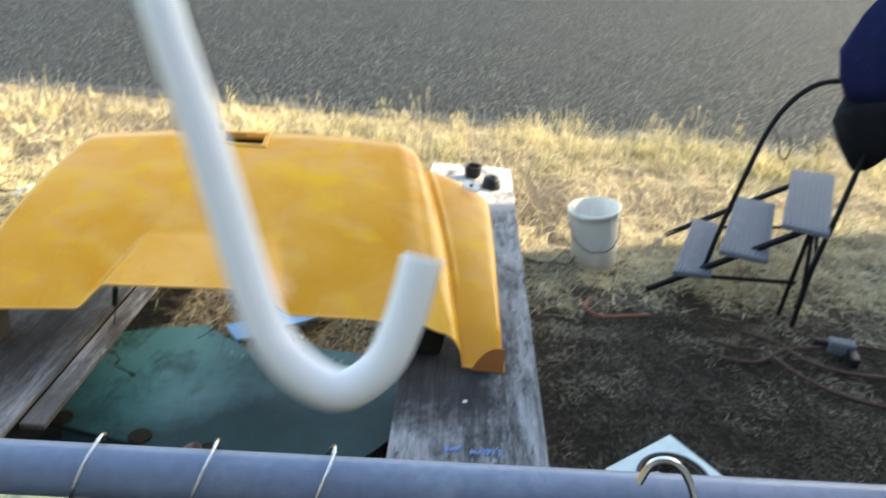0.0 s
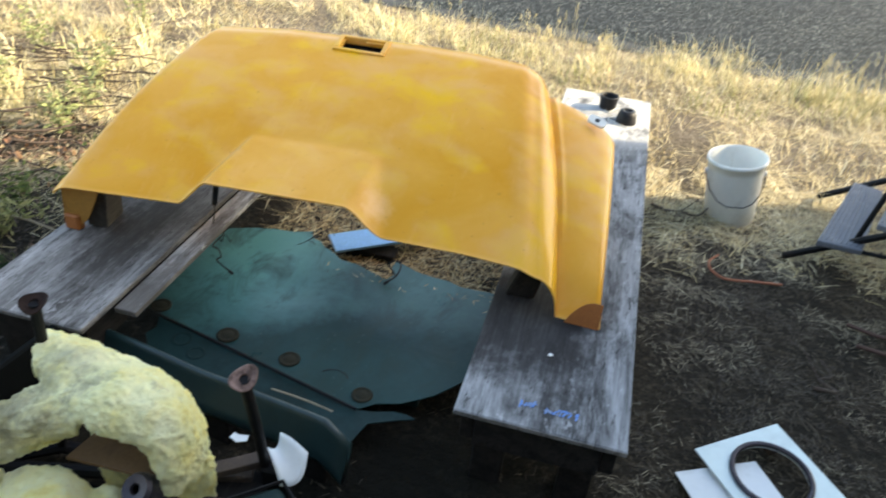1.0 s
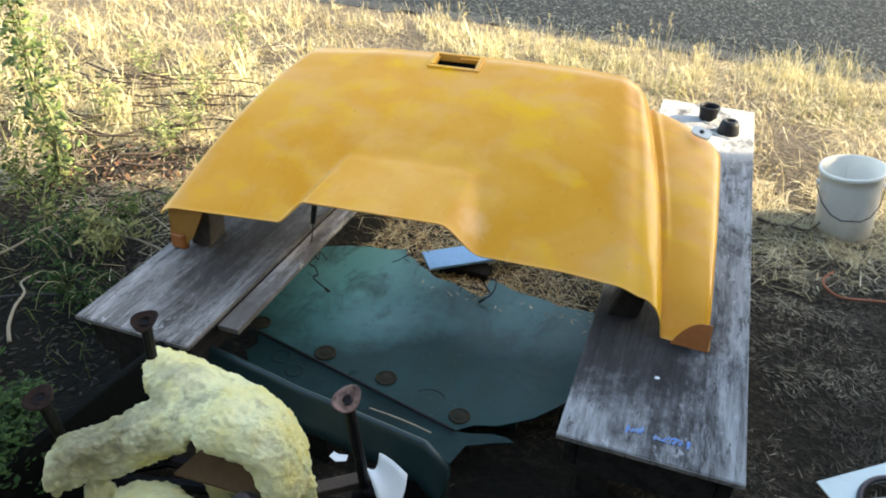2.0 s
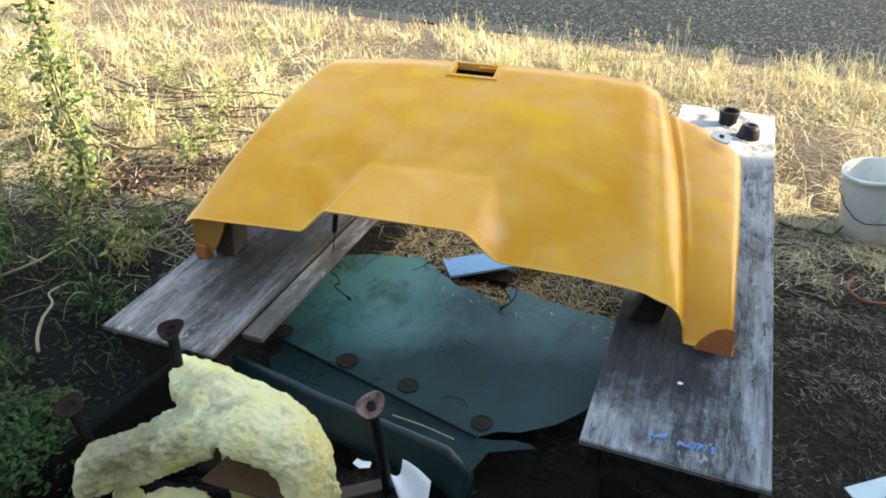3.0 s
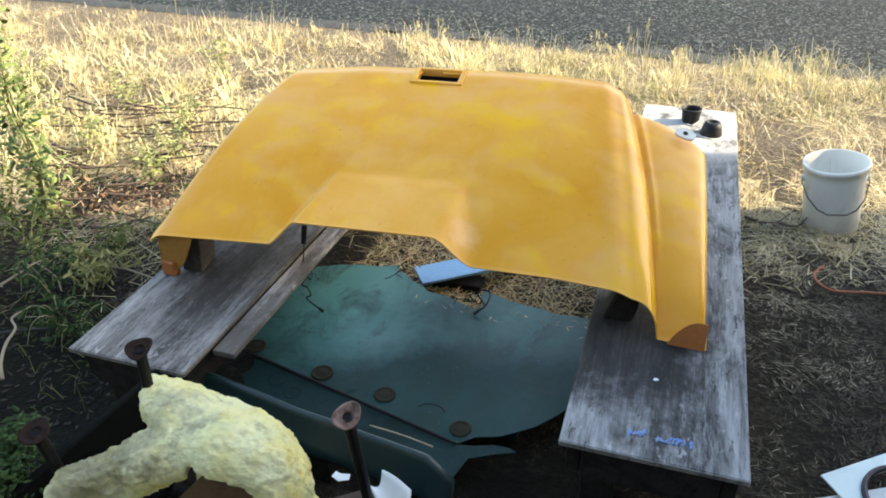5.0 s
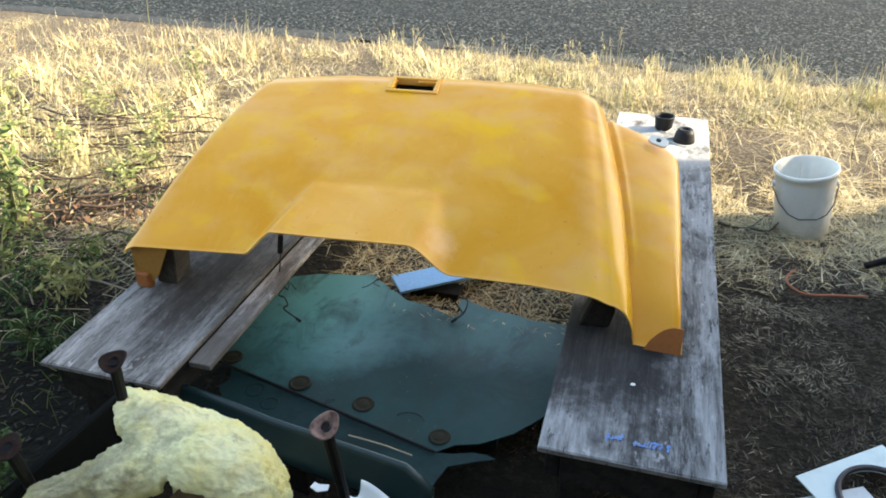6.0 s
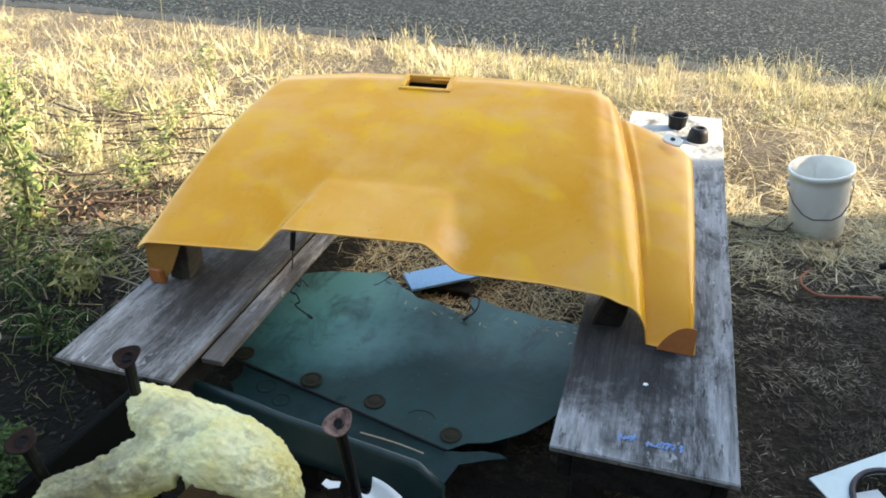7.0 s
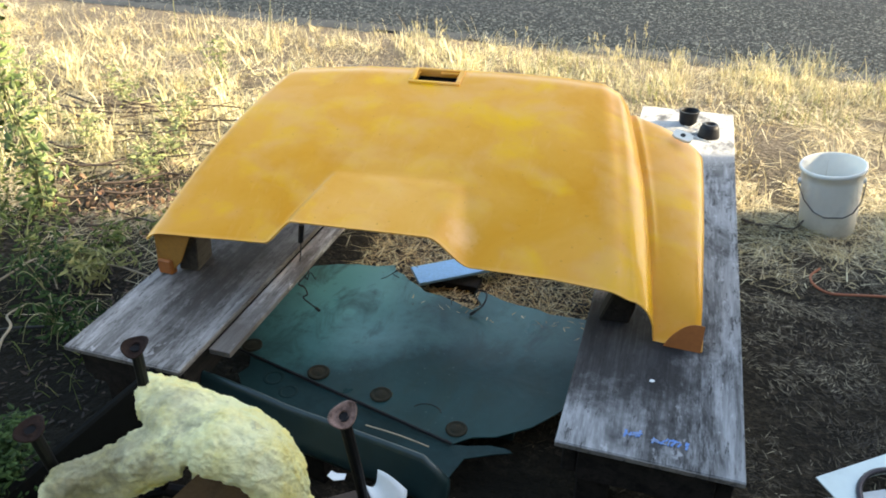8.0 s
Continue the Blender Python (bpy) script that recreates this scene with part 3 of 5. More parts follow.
# flattened straw over the sunny verge
b = scatter(178000, -7.5, 5.0, 2.1, 6.2, lambda x, y: (y < ry(x) - .03) & (rng.random(len(x)) < np.clip((y - 2.05 - .25 * np.clip(x + 2.6, 0, 2.2)) / .70, 0, 1)) & patchy(x, y, 1.3, -.04, 21) & patchy(x, y, 5.5, -.16, 22) & ((x > -1.6) | (y < 4.5) | patchy(x, y, 2.2, .16, 23)))
strands("straw", b + [0, 0, .004], rng.uniform(.04, .20, len(b)), .0014, 1.2, .4, STRAW, rng, "flattened dry straw lying over the verge", "straw", flat=True, comb=(1.7, .55))


def tufts(n, x0, x1, y0, y1, per, spread, keep):
    """Base points in clumps, with a size for each clump."""
    c = scatter(n, x0, x1, y0, y1, keep)
    k = np.maximum(3, rng.poisson(per, len(c)))
    size = rng.uniform(.45, 1.25, len(c)) * np.where(rng.random(len(c)) < .15, 1.35, 1)
    i = np.repeat(np.arange(len(c)), k)
    p = c[i] + np.column_stack([rng.normal(0, spread, len(i)), rng.normal(0, spread, len(i)), np.zeros(len(i))]) * size[i][:, None]
    return p, size[i]


b, s = tufts(1700, -7.5, 5.0, 2.7, 5.5, 22, .035, lambda x, y: (y < ry(x) - .1) & (y > 2.65 + .25 * np.clip(x + 2, 0, 3)) & patchy(x, y, 1.5, -.02, 2))
strands("dry_grass", b, s * rng.uniform(.05, .17, len(b)), .0019, 1.10, .8, STRAW, rng, "short leaning tufts of dry grass", "grass", comb=(1.1, .6))
# tall clumps along the edge of the road
b, s = tufts(1500, -8, 6, 4.4, 5.85, 24, .050, lambda x, y: (np.abs(y - ry(x) + .30 - .14 * np.sin(x * 1.7)) < .36) & patchy(x, y, 2.4, -.15, 5) & (rng.random(len(x)) < np.clip(.34 + .25 * (x + 3.5), .28, 1)))
strands("roadside_grass", b, s * rng.uniform(.06, .22, len(b)) * np.clip(.66 + .14 * (b[:, 0] + 3.5), .45, 1), .0013, .52, .80, TALLGRASS, rng, "tall sunlit dry grass along the road edge", "grass")
b, s = tufts(420, -8, 6, 5.0, 5.8, 9, .02, lambda x, y: np.abs(y - ry(x) + .08) < .12)
strands("verge_grass", b, s * rng.uniform(.05, .17, len(b)), .0012, .40, .55, TALLGRASS, rng, "thin stray grass at the edge of the asphalt", "grass")
b = scatter(16000, -7.5, 4.0, 2.9, 5.6, lambda x, y: (y < ry(x) - .03) & (y > 2.9 + .15 * np.clip(x + 2, 0, 3)) & patchy(x, y, 2.8, -.05, 25))
strands("long_straw", b + [0, 0, .012], rng.uniform(.12, .32, len(b)), .0016, 1.25, .35, STRAW, rng, "long bleached straw lying over the verge", "straw", comb=(1.3, .5))
# drooping fountains of dead grass that stand over the flattened straw
b, s = tufts(150, -6.5, 3.0, 2.75, 5.2, 75, .045, lambda x, y: (y < ry(x) - .25) & (y > 2.72 + .30 * np.clip(x + 2.6, 0, 3)) & (rng.random(len(x)) < np.where(x < -1.5, .9, .35)))
strands("drooping_grass", b, s * rng.uniform(.14, .34, len(b)), .0020, 1.10, 1.05, TALLGRASS, rng, "bleached drooping clumps of dead grass", "grass", comb=(1.2, .75))
# upright stalks with fluffy seed heads
b, s = tufts(330, -8, 6, 4.6, 5.85, 9, .035, lambda x, y: (np.abs(y - ry(x) + .26) < .24) & patchy(x, y, 1.7, -.12, 6) & ((x > -1.2) | (rng.random(len(x)) < .35)))
hh = s * rng.uniform(.12, .25, len(b)) * np.clip(1 + .22 * (b[:, 0] + 1.6), .45, 1)
strands("stalk_grass", b, hh, .0010, .03, .04, TALLGRASS, rng, "upright pale stalks along the road edge", "grass")
i = np.repeat(np.arange(len(b)), 11)
tip = b[i] + np.column_stack([rng.normal(0, .003, len(i)), rng.normal(0, .003, len(i)), hh[i] * rng.uniform(.78, .98, len(i))])
strands("seed_heads", tip, rng.uniform(.012, .034, len(i)), .0010, .40, .4, TALLGRASS, rng, "fluffy pale seed heads of the roadside grass", "grass")
# brighter chaff under and behind the hood: sunlight put into its colours
b = scatter(9000, -1.15, -.12, 2.05, 3.3)
strands("chaff", b + [0, 0, .006], rng.uniform(.02, .09, len(b)), .0016, 1.2, .4, make_straw("sunlit_brown_chaff", (.58, .38, .17), (.76, .58, .28), (.30, .18, .085), (.88, .76, .46), (.10, .06, .035)), rng, "brown chaff and straw between the benches", "litter", flat=True)
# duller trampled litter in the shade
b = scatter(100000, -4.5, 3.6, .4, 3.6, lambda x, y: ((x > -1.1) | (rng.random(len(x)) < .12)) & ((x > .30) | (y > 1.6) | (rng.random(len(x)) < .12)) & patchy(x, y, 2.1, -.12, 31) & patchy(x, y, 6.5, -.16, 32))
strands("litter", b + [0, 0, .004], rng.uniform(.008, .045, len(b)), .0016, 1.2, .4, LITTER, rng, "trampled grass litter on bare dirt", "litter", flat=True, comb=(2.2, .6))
b = scatter(80000, .25, 3.4, .9, 3.6, lambda x, y: patchy(x, y, 2.8, .0, 61) & patchy(x, y, 7.5, -.02, 62) & (rng.random(len(x)) < np.clip((y - 1.45) / 1.3, .22, 1)))
strands("pale_litter", b + [0, 0, .008], rng.uniform(.008, .036, len(b)), .0014, 1.2, .4, PALELITTER, rng, "paler straw wisps lying over the trodden dirt", "litter", flat=True, comb=(2.6, .5))
b = scatter(12000, -3.8, -1.68, 1.7, 2.9, lambda x, y: patchy(x, y, 2.4, .0, 71) & (rng.random(len(x)) < np.clip((y - 1.95) / .6, .04, 1)))
strands("weedy_straw", b + [0, 0, .012], rng.uniform(.05, .19, len(b)), .0014, 1.2, .4, STRAW, rng, "dead straw tangled among the weeds", "straw", flat=True, comb=(2.3, .7))
b = scatter(15000, -4.5, -1.3, .6, 3.5, lambda x, y: (x < -1.60) & patchy(x, y, 2.6, -.25, 41) & ((y > 1.7) | (rng.random(len(x)) < .35)))
strands("fallen_leaf_litter", b + [0, 0, .006], rng.uniform(.012, .032, len(b)), .005, 1.2, .3, LEAFLITTER, rng, "brown fallen leaves under the weeds", "litter", flat=True)

b = scatter(60000, .25, 2.6, 1.1, 3.5, lambda x, y: patchy(x, y, 3.1, .03, 51) & patchy(x, y, 9, -.1, 52))
strands("mulch", b + [0, 0, .003], rng.uniform(.006, .024, len(b)), .0019, 1.2, .4, MULCH, rng, "fine chopped litter trodden into the dirt", "litter", flat=True)

# broad bleached blades in loose drifts, and dense short straw round the bucket
b, s = tufts(620, -4.6, -1.3, 2.75, 4.9, 9, .05, lambda x, y: (y < ry(x) - .3) & patchy(x, y, 1.9, .02, 81) & ((y < 4.2) | (rng.random(len(x)) < .4)))
strands("bleached_blades", b + [0, 0, .02], s * rng.uniform(.06, .20, len(b)), .0032, 1.1, .6, TALLGRASS, rng, "broad bleached grass blades lying in loose drifts", "straw", comb=(1.5, .8))
b = scatter(17000, .30, 2.6, 2.72, 3.75, lambda x, y: patchy(x, y, 4.2, -.10, 83) & (rng.random(len(x)) < np.clip((y - 2.72 - .10 * x) / .35, 0, 1)))
strands("short_straw", b + [0, 0, .010], rng.uniform(.03, .11, len(b)), .0022, 1.2, .5, STRAW, rng, "short bleached straw scattered round the bucket", "straw", flat=True, comb=(2.4, .8))

# ---- benches ----


def make_bench(name, x0, x1, y0, y1, top_mat, label, strip=None):
    t = thing(name, label, "bench", ((x0 + x1) / 2, (y0 + y1) / 2, 0), group="low plank benches")
    inv = t.matrix_world.inverted()

    def add(n, bm, m, lab=""):
        return part(n, turn_bm(bm, inv), m, t, lab)
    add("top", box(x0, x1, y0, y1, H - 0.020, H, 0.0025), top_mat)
    add("front_edge", box(x0 + .002, x1 - .002, y0 - .0035, y0 - .0005, H - .013, H - .002, 0), EDGEWOOD, "paler raw edge of the plywood")
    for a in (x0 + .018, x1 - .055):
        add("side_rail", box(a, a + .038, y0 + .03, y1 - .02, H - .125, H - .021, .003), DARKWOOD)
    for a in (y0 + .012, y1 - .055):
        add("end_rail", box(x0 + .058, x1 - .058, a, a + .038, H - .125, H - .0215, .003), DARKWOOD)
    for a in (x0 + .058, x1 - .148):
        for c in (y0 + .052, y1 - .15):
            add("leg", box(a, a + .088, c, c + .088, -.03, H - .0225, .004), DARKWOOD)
    if strip:
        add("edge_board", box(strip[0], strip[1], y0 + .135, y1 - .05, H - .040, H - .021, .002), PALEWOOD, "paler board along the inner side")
    return t


RX0, RX1, RY0, RY1 = -.146, .302, 1.357, 3.858
LX0, LX1, LY0, LY1 = -1.582, -1.190, 1.299, 3.80
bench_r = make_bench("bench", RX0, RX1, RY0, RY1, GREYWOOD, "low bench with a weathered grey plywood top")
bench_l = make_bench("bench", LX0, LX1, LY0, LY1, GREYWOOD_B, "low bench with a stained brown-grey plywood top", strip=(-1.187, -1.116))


def make_writing():
    """Worn blue marks sprayed on the bench end; they cannot be read."""
    t = thing("spray_marks", "worn illegible blue sprayed marks on the bench top", "marking", (.075, 1.435, H))
    r = random.Random(4)
    x = -.058
    for i in range(9):
        if i == 3:
            x += .022
        n = r.choice((2, 2, 3))
        bm = bmesh.new()
        for q in range(n):
            l, w = r.uniform(.012, .024), r.uniform(.0036, .0060)
            f = box(-l / 2, l / 2, -w / 2, w / 2, 0, .0009 + .0002 * q, 0)
            me = bpy.data.meshes.new("tmp")
            turn_bm(f, pose(r.uniform(-.004, .004), r.uniform(-.008, .008), 0, 0, 0, r.choice((80, 100, 10, -15, 60)))).to_mesh(me)
            f.free()
            bm.from_mesh(me)
            bpy.data.meshes.remove(me)
        part("stroke", turn_bm(bm, pose(x, .004 * math.sin(i * 1.3), .0012)), BLUEINK, t)
        x += r.uniform(.013, .019)


make_writing()

# ---- the yellow hood ----
HOOD_FRONT = [(-1.551, 1.705, .464), (-1.127, 1.735, .482), (-.522, 1.785, .481), (-.256, 1.805, .476), (-.031, 1.825, .453)]
HOOD_REAR = [(-1.396, 2.500, .800), (-1.10, 2.525, .828), (-.62, 2.565, .838), (-.40, 2.585, .834), (-.202, 2.600, .818)]


def hood_top(a, v):
    """The crowned top of the hood: a across from the left crease to the right one, v from the front lip to the rear."""
    xf = -1.551 + a * 1.520
    xr = -1.396 + a * 1.194

    def at(pts, x):
        for p, q in zip(pts, pts[1:]):
            if x <= q[0] or q is pts[-1]:
                return Vector(p).lerp(Vector(q), (x - p[0]) / (q[0] - p[0]))
    F, R = at(HOOD_FRONT, xf), at(HOOD_REAR, xr)
    p = F.lerp(R, v)
    p.z += 0.048 * math.sin(math.pi * min(1, v)) - 0.014 * smoothstep(.88, 1.0, v) ** 2
    p.z -= 0.018 * max(0, (a - .955) / .045) ** 2 + 0.009 * max(0, (.03 - a) / .03) ** 2
    # flat-topped bulge over the cut-out at the front, its right flank widening towards the lip
    q = min(1, v / .30)
    left = ramp01(-1.138 + .118 * q, -1.050 + .050 * q, p.x)
    right = 1 - smoothstep(-.622 + .020 * q, -.488 - .080 * q, p.x)
    lift = .563 + .215 * v - p.z + .006 * (1 - smoothstep(.27, .34, v))
    if lift > 0:
        p.z += left * right * lift
    return p


def make_hood():
    t = thing("hood", "faded yellow fibreglass vehicle hood propped on two benches", "vehicle hood", (-.70, 1.80, H))
    inv = t.matrix_world.inverted()
    nv, na = 56, 170
    rows = []
    for j in range(nv + 1):
        v = j / nv
        row = []
        # left wall, hanging down from the crease
        L0 = hood_top(0, v)
        drop = .012 + .060 * smoothstep(.04, .12, v)
        for q, out in ((1.0, .012), (.66, .016), (.33, .016), (.12, .012)):
            row.append(Vector((L0.x - out, L0.y, L0.z - .010 - drop * q)))
        row.append(Vector((L0.x - .004, L0.y, L0.z - .006)))
        for i in range(na + 1):
            a = .008 + (.984) * i / na
            row.append(hood_top(a, v))
        R0 = hood_top(1, v)
        # right side: rounded shoulder, a shallow valley, a narrow rib, then the fender flange
        wf = Vector((.056, 1.835, H + .004)).lerp(Vector((-.136, 2.600, .700)), v)
        of = Vector((.186, 1.824, H + .004)).lerp(Vector((.125, 2.600, .618)), v)
        belly = .055 * math.sin(math.pi * v) ** .8 + .03 * (1 - v) * smoothstep(0, .15, v)
        wf.z += belly
        of.z += belly * .8
        of.x -= .030 * smoothstep(.90, 1.0, v) ** 2
        wf.x += .006 * math.sin(math.pi * v) ** 2
        arch = 1 - smoothstep(.0, .22, v)
        for i in range(1, 15):
            q = i / 14
            fall = arch * (1 - math.sqrt(max(0, 1 - q * q))) + (1 - arch) * (.62 * (1 - (1 - q ** 2.4) ** .62) + .38 * smoothstep(0, 1, q))
            row.append(Vector((R0.x + (wf.x - R0.x) * q, R0.y + (wf.y - R0.y) * q, R0.z + (wf.z - R0.z) * fall)))
        rib = smoothstep(.16, .42, v)
        for q in (.03, .06, .09, .12, .16, .21, .30, .42, .55, .68, .79, .87, .93, .97):
            p = wf.lerp(of, q)
            p.z += .007 * rib * math.exp(-((q - .09) / .040) ** 2) + .012 * math.sin(math.pi * q) * (1 - arch) - .012 * smoothstep(.84, 1, q) ** 2
            row.append(p)
        row.append(of + Vector((.002, 0, -.016)))
        row.append(of + Vector((.003, 0, -.036 if v > .08 else 0)))
        rows.append(row)
    bm = bmesh.new()
    grid = [[bm.verts.new(inv @ p) for p in row] for row in rows]
    m = len(grid[0])
    for j in range(nv):
        for i in range(m - 1):
            c = (rows[j][i] + rows[j + 1][i + 1]) / 2
            if abs(c.x + .817) < .074 and abs(c.y - 2.476) < .038:
                continue
            bm.faces.new((grid[j][i], grid[j][i + 1], grid[j + 1][i + 1], grid[j + 1][i]))
    # turned-down rear edge
    last = grid[-1]
    prev = last
    for dz, dy in ((-.012, .005), (-.05, .022)):
        nxt = [bm.verts.new(v.co + Vector((0, dy if dz == -.012 else .008, dz if dz == -.012 else dz * .6))) for v in prev]
        for i in range(m - 1):
            bm.faces.new((prev[i], prev[i + 1], nxt[i + 1], nxt[i]))
        prev = nxt
    shell = part("shell", bm, YELLOW, t, smooth=True)
    mod = shell.modifiers.new("thickness", "SOLIDIFY")
    mod.thickness, mod.offset = .0045, -1
    es = shell.modifiers.new("crisp", "EDGE_SPLIT")
    es.split_angle = radians(55)
    # bare nose patch on the right foot
    bm = bmesh.new()
    pts = []
    wf, of = Vector((.085, 1.8225, H + .003)), Vector((.1885, 1.8185, H + .003))
    for i in range(9):
        q = i / 8
        base = wf.lerp(of, q)
        hgt = .075 * math.sin(min(1, q * 1.25) * math.pi / 2) ** .8
        pts.append((base, base + Vector((0, .024 * hgt / .075, hgt))))
    col = [(bm.verts.new(inv @ a), bm.verts.new(inv @ (b + Vector((0, 0, .001))))) for a, b in pts]
    for (a, b), (c, d) in zip(col, col[1:]):
        bm.faces.new((a, c, d, b))
    nose = part("bare_nose", bm, ORANGE, t, "bare orange fibreglass where the paint is missing")
    mod = nose.modifiers.new("thickness", "SOLIDIFY")
    mod.thickness = .004
    # left foot: bare inner lug
    prof = [(-1.553, .452), (-1.412, .470), (-1.440, .410), (-1.470, .352), (-1.498, .322), (-1.505, .302), (-1.556, .302), (-1.562, .35)]
    bm = slab([(x, z) for x, z in prof], -1.733, -1.727, .0015)
    part("foot_web", turn_bm(bm, inv @ pose(0, 0, 0, 90)), INNERWEB, t, "tapered web inside the foot")
    bm = slab([(-1.558, 1.716), (-1.505, 1.714), (-1.498, 1.742), (-1.556, 1.744)], H + .001, H + .055, .005)
    part("bare_lug", turn_bm(bm, inv), ORANGE, t, "bare orange fibreglass lug under the lip")
    # vent frame at the rear
    slope = math.degrees(math.atan2(hood_top(.475, .97).z - hood_top(.475, .80).z, hood_top(.475, .97).y - hood_top(.475, .80).y))
    M = inv @ Matrix.Translation((-.817, 2.478, .810)) @ pose(0, 0, 0, slope, 0, 3.5)
    vent = part("vent_frame", turn_bm(box(-.095, .095, -.052, -.038, -.02, .010, .004, 2), M), YELLOW, t)
    for bm in (box(-.095, .095, .040, .054, -.02, .010, .004, 2), box(-.095, -.076, -.038, .042, -.02, .0105, .004, 2), box(.076, .095, -.038, .042, -.02, .0105, .004, 2)):
        part("vent_frame_side", turn_bm(bm, M), YELLOW, t)
    # duct and plate coloured black to stand in for the shade inside
    for bm in (box(-.088, .088, -.054, -.048, -.075, -.02, 0), box(-.088, .088, .046, .052, -.075, -.02, 0), box(-.092, -.086, -.05, .05, -.075, -.02, 0), box(.086, .092, -.05, .05, -.075, -.02, 0)):
        part("vent_duct", turn_bm(bm, M), BLACKCLOTH, t)
    part("vent_opening", turn_bm(box(-.088, .088, -.050, .050, -.075, -.066, 0), M), BLACKCLOTH, t, "black plate painted for the vent's dark inside")
    # washer plate on the flange
    M = inv @ Matrix.Translation((.053, 2.53, .672)) @ pose(0, 0, 0, 22, 12, -14)
    part("lock_plate", turn_bm(slab([(.034 * math.copysign(abs(math.cos(q)) ** .6, math.cos(q)), .021 * math.copysign(abs(math.sin(q)) ** .6, math.sin(q))) for q in [math.pi * i / 12 for i in range(24)]], -.006, .004, .0012), M), BUCKETIN, t, "pale rounded lock plate")
    # dark of the lock hole, painted as a raised black disc
    part("lock_hole_dark", turn_bm(lathe([(0, .0052), (.007, .0052), (.009, .0046), (.009, .002), (0, .002)], 16), M), BLACKPLASTIC, t)
    return t


make_hood()


def make_props():
    t = thing("prop_block", "dull brown timber prop standing on the bench", "timber prop", (-1.478, 1.815, H), group="timber props under the hood")
    part("post", turn_bm(box(-.034, .034, -.055, .055, .001, .172, .004), pose(0, 0, 0, 0, 5, 8)), PROPWOOD, t)
    t = thing("prop_block", "dark timber prop standing on the bench", "timber prop", (-.045, 1.93, H), group="timber props under the hood")
    part("post", turn_bm(slab([(-.070, .001), (.020, .001), (.034, .060), (.030, .150), (-.022, .152), (-.040, .090)], -.035, .035, .006), pose(0, 0, 0, 90, 0, 4)), DARKWOOD, t)
    for x, y, z in ((-1.36, 2.40, .415), (-.10, 2.45, .335)):
        t = thing("prop_block", "dark timber prop standing on the bench", "timber prop", (x, y, H), group="timber props under the hood")
        part("post", box(-.03, .03, -.03, .03, .001, z, .004), DARKWOOD, t)


make_props()

# ---- the green panel between the benches ----


def local(t):
    return t.matrix_world.inverted()


def make_green_panel():
    t = thing("car_panel", "dented teal green sheet metal car panel lying on the ground", "car panel", (-.75, 1.85, 0))
    inv = local(t)
    edge = [(-1.285, 1.672), (-1.29, 1.95), (-1.272, 2.12), (-1.255, 2.222), (-1.17, 2.262), (-1.093, 2.284), (-1.01, 2.292), (-.945, 2.318), (-.925, 2.275), (-.885, 2.258),
            (-.850, 2.222), (-.800, 2.190), (-.765, 2.158), (-.700, 2.150), (-.640, 2.134), (-.572, 2.116), (-.554, 2.156), (-.574, 2.200), (-.572, 2.236), (-.540, 2.236),
            (-.475, 2.212), (-.420, 2.200), (-.345, 2.188), (-.300, 2.166), (-.220, 2.166), (-.098, 2.170), (-.096, 1.80), (-.140, 1.74), (-.190, 1.66), (-.244, 1.592), (-.300, 1.552), (-.333, 1.530),
            (-.400, 1.512), (-.445, 1.474)]
    bm = bmesh.new()
    top = [bm.verts.new((x, y, 0)) for x, y in edge]
    bm.faces.new(top)
    bmesh.ops.triangulate(bm, faces=bm.faces)
    for _ in range(4):
        long = [e for e in bm.edges if e.calc_length() > .07]
        if long:
            bmesh.ops.subdivide_edges(bm, edges=long, cuts=1)
            bmesh.ops.triangulate(bm, faces=[f for f in bm.faces if len(f.verts) > 3])
    for v in bm.verts:
        x, y = v.co.x, v.co.y
        v.co.z = (.082 + .020 * math.exp(-((x + .72) / .16) ** 2) * smoothstep(1.5, 2.1, y) + .014 * smoothstep(-.6, -.15, x)
                  + .007 * noise.noise(Vector((x * 3.2, y * 3.2, 1))) - .018 * math.exp(-((x + .88) ** 2 + (y - 1.95) ** 2) / .02))
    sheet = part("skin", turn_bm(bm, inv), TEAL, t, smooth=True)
    mod = sheet.modifiers.new("thickness", "SOLIDIFY")
    mod.thickness, mod.offset = .003, -1
    es = sheet.modifiers.new("crisp", "EDGE_SPLIT")
    es.split_angle = radians(50)
    lower = [(-1.205, 1.655), (-.90, 1.582), (-.452, 1.470), (-.400, 1.480), (-.345, 1.500), (-.300, 1.502), (-.275, 1.492), (-.33, 1.468), (-.40, 1.430), (-.42, 1.35), (-1.13, 1.455), (-1.145, 1.500), (-1.195, 1.560), (-1.18, 1.600)]
    part("lower_flange", turn_bm(slab(lower, .079, .082), inv), TEAL_F, t, "narrower flange below the folded seam")
    seam = [(-1.300, 1.672, .090), (-1.05, 1.612, .091), (-.75, 1.540, .090), (-.447, 1.464, .092)]
    part("seam_rod", turn_bm(tube(smooth_line(seam), .0048, 6), inv), BLACKSTEEL, t, "dark rod along the seam")
    for x, y, s in ((-1.226, 1.700, 1.0), (-.950, 1.640, 1.05), (-.718, 1.602, 1.0), (-.452, 1.531, .95)):
        d = part("plug", turn_bm(lathe([(0, .0030), (.016, .0030), (.020, .0012), (.024, .0013), (.027, .0030), (.031, .0030), (.034, .001), (.034, -.004)], 24), inv @ Matrix.Translation((x, y, .0855)) @ Matrix.Diagonal((s, s, 1, 1))), PLUGMAT, t, "rusty round plug", True)
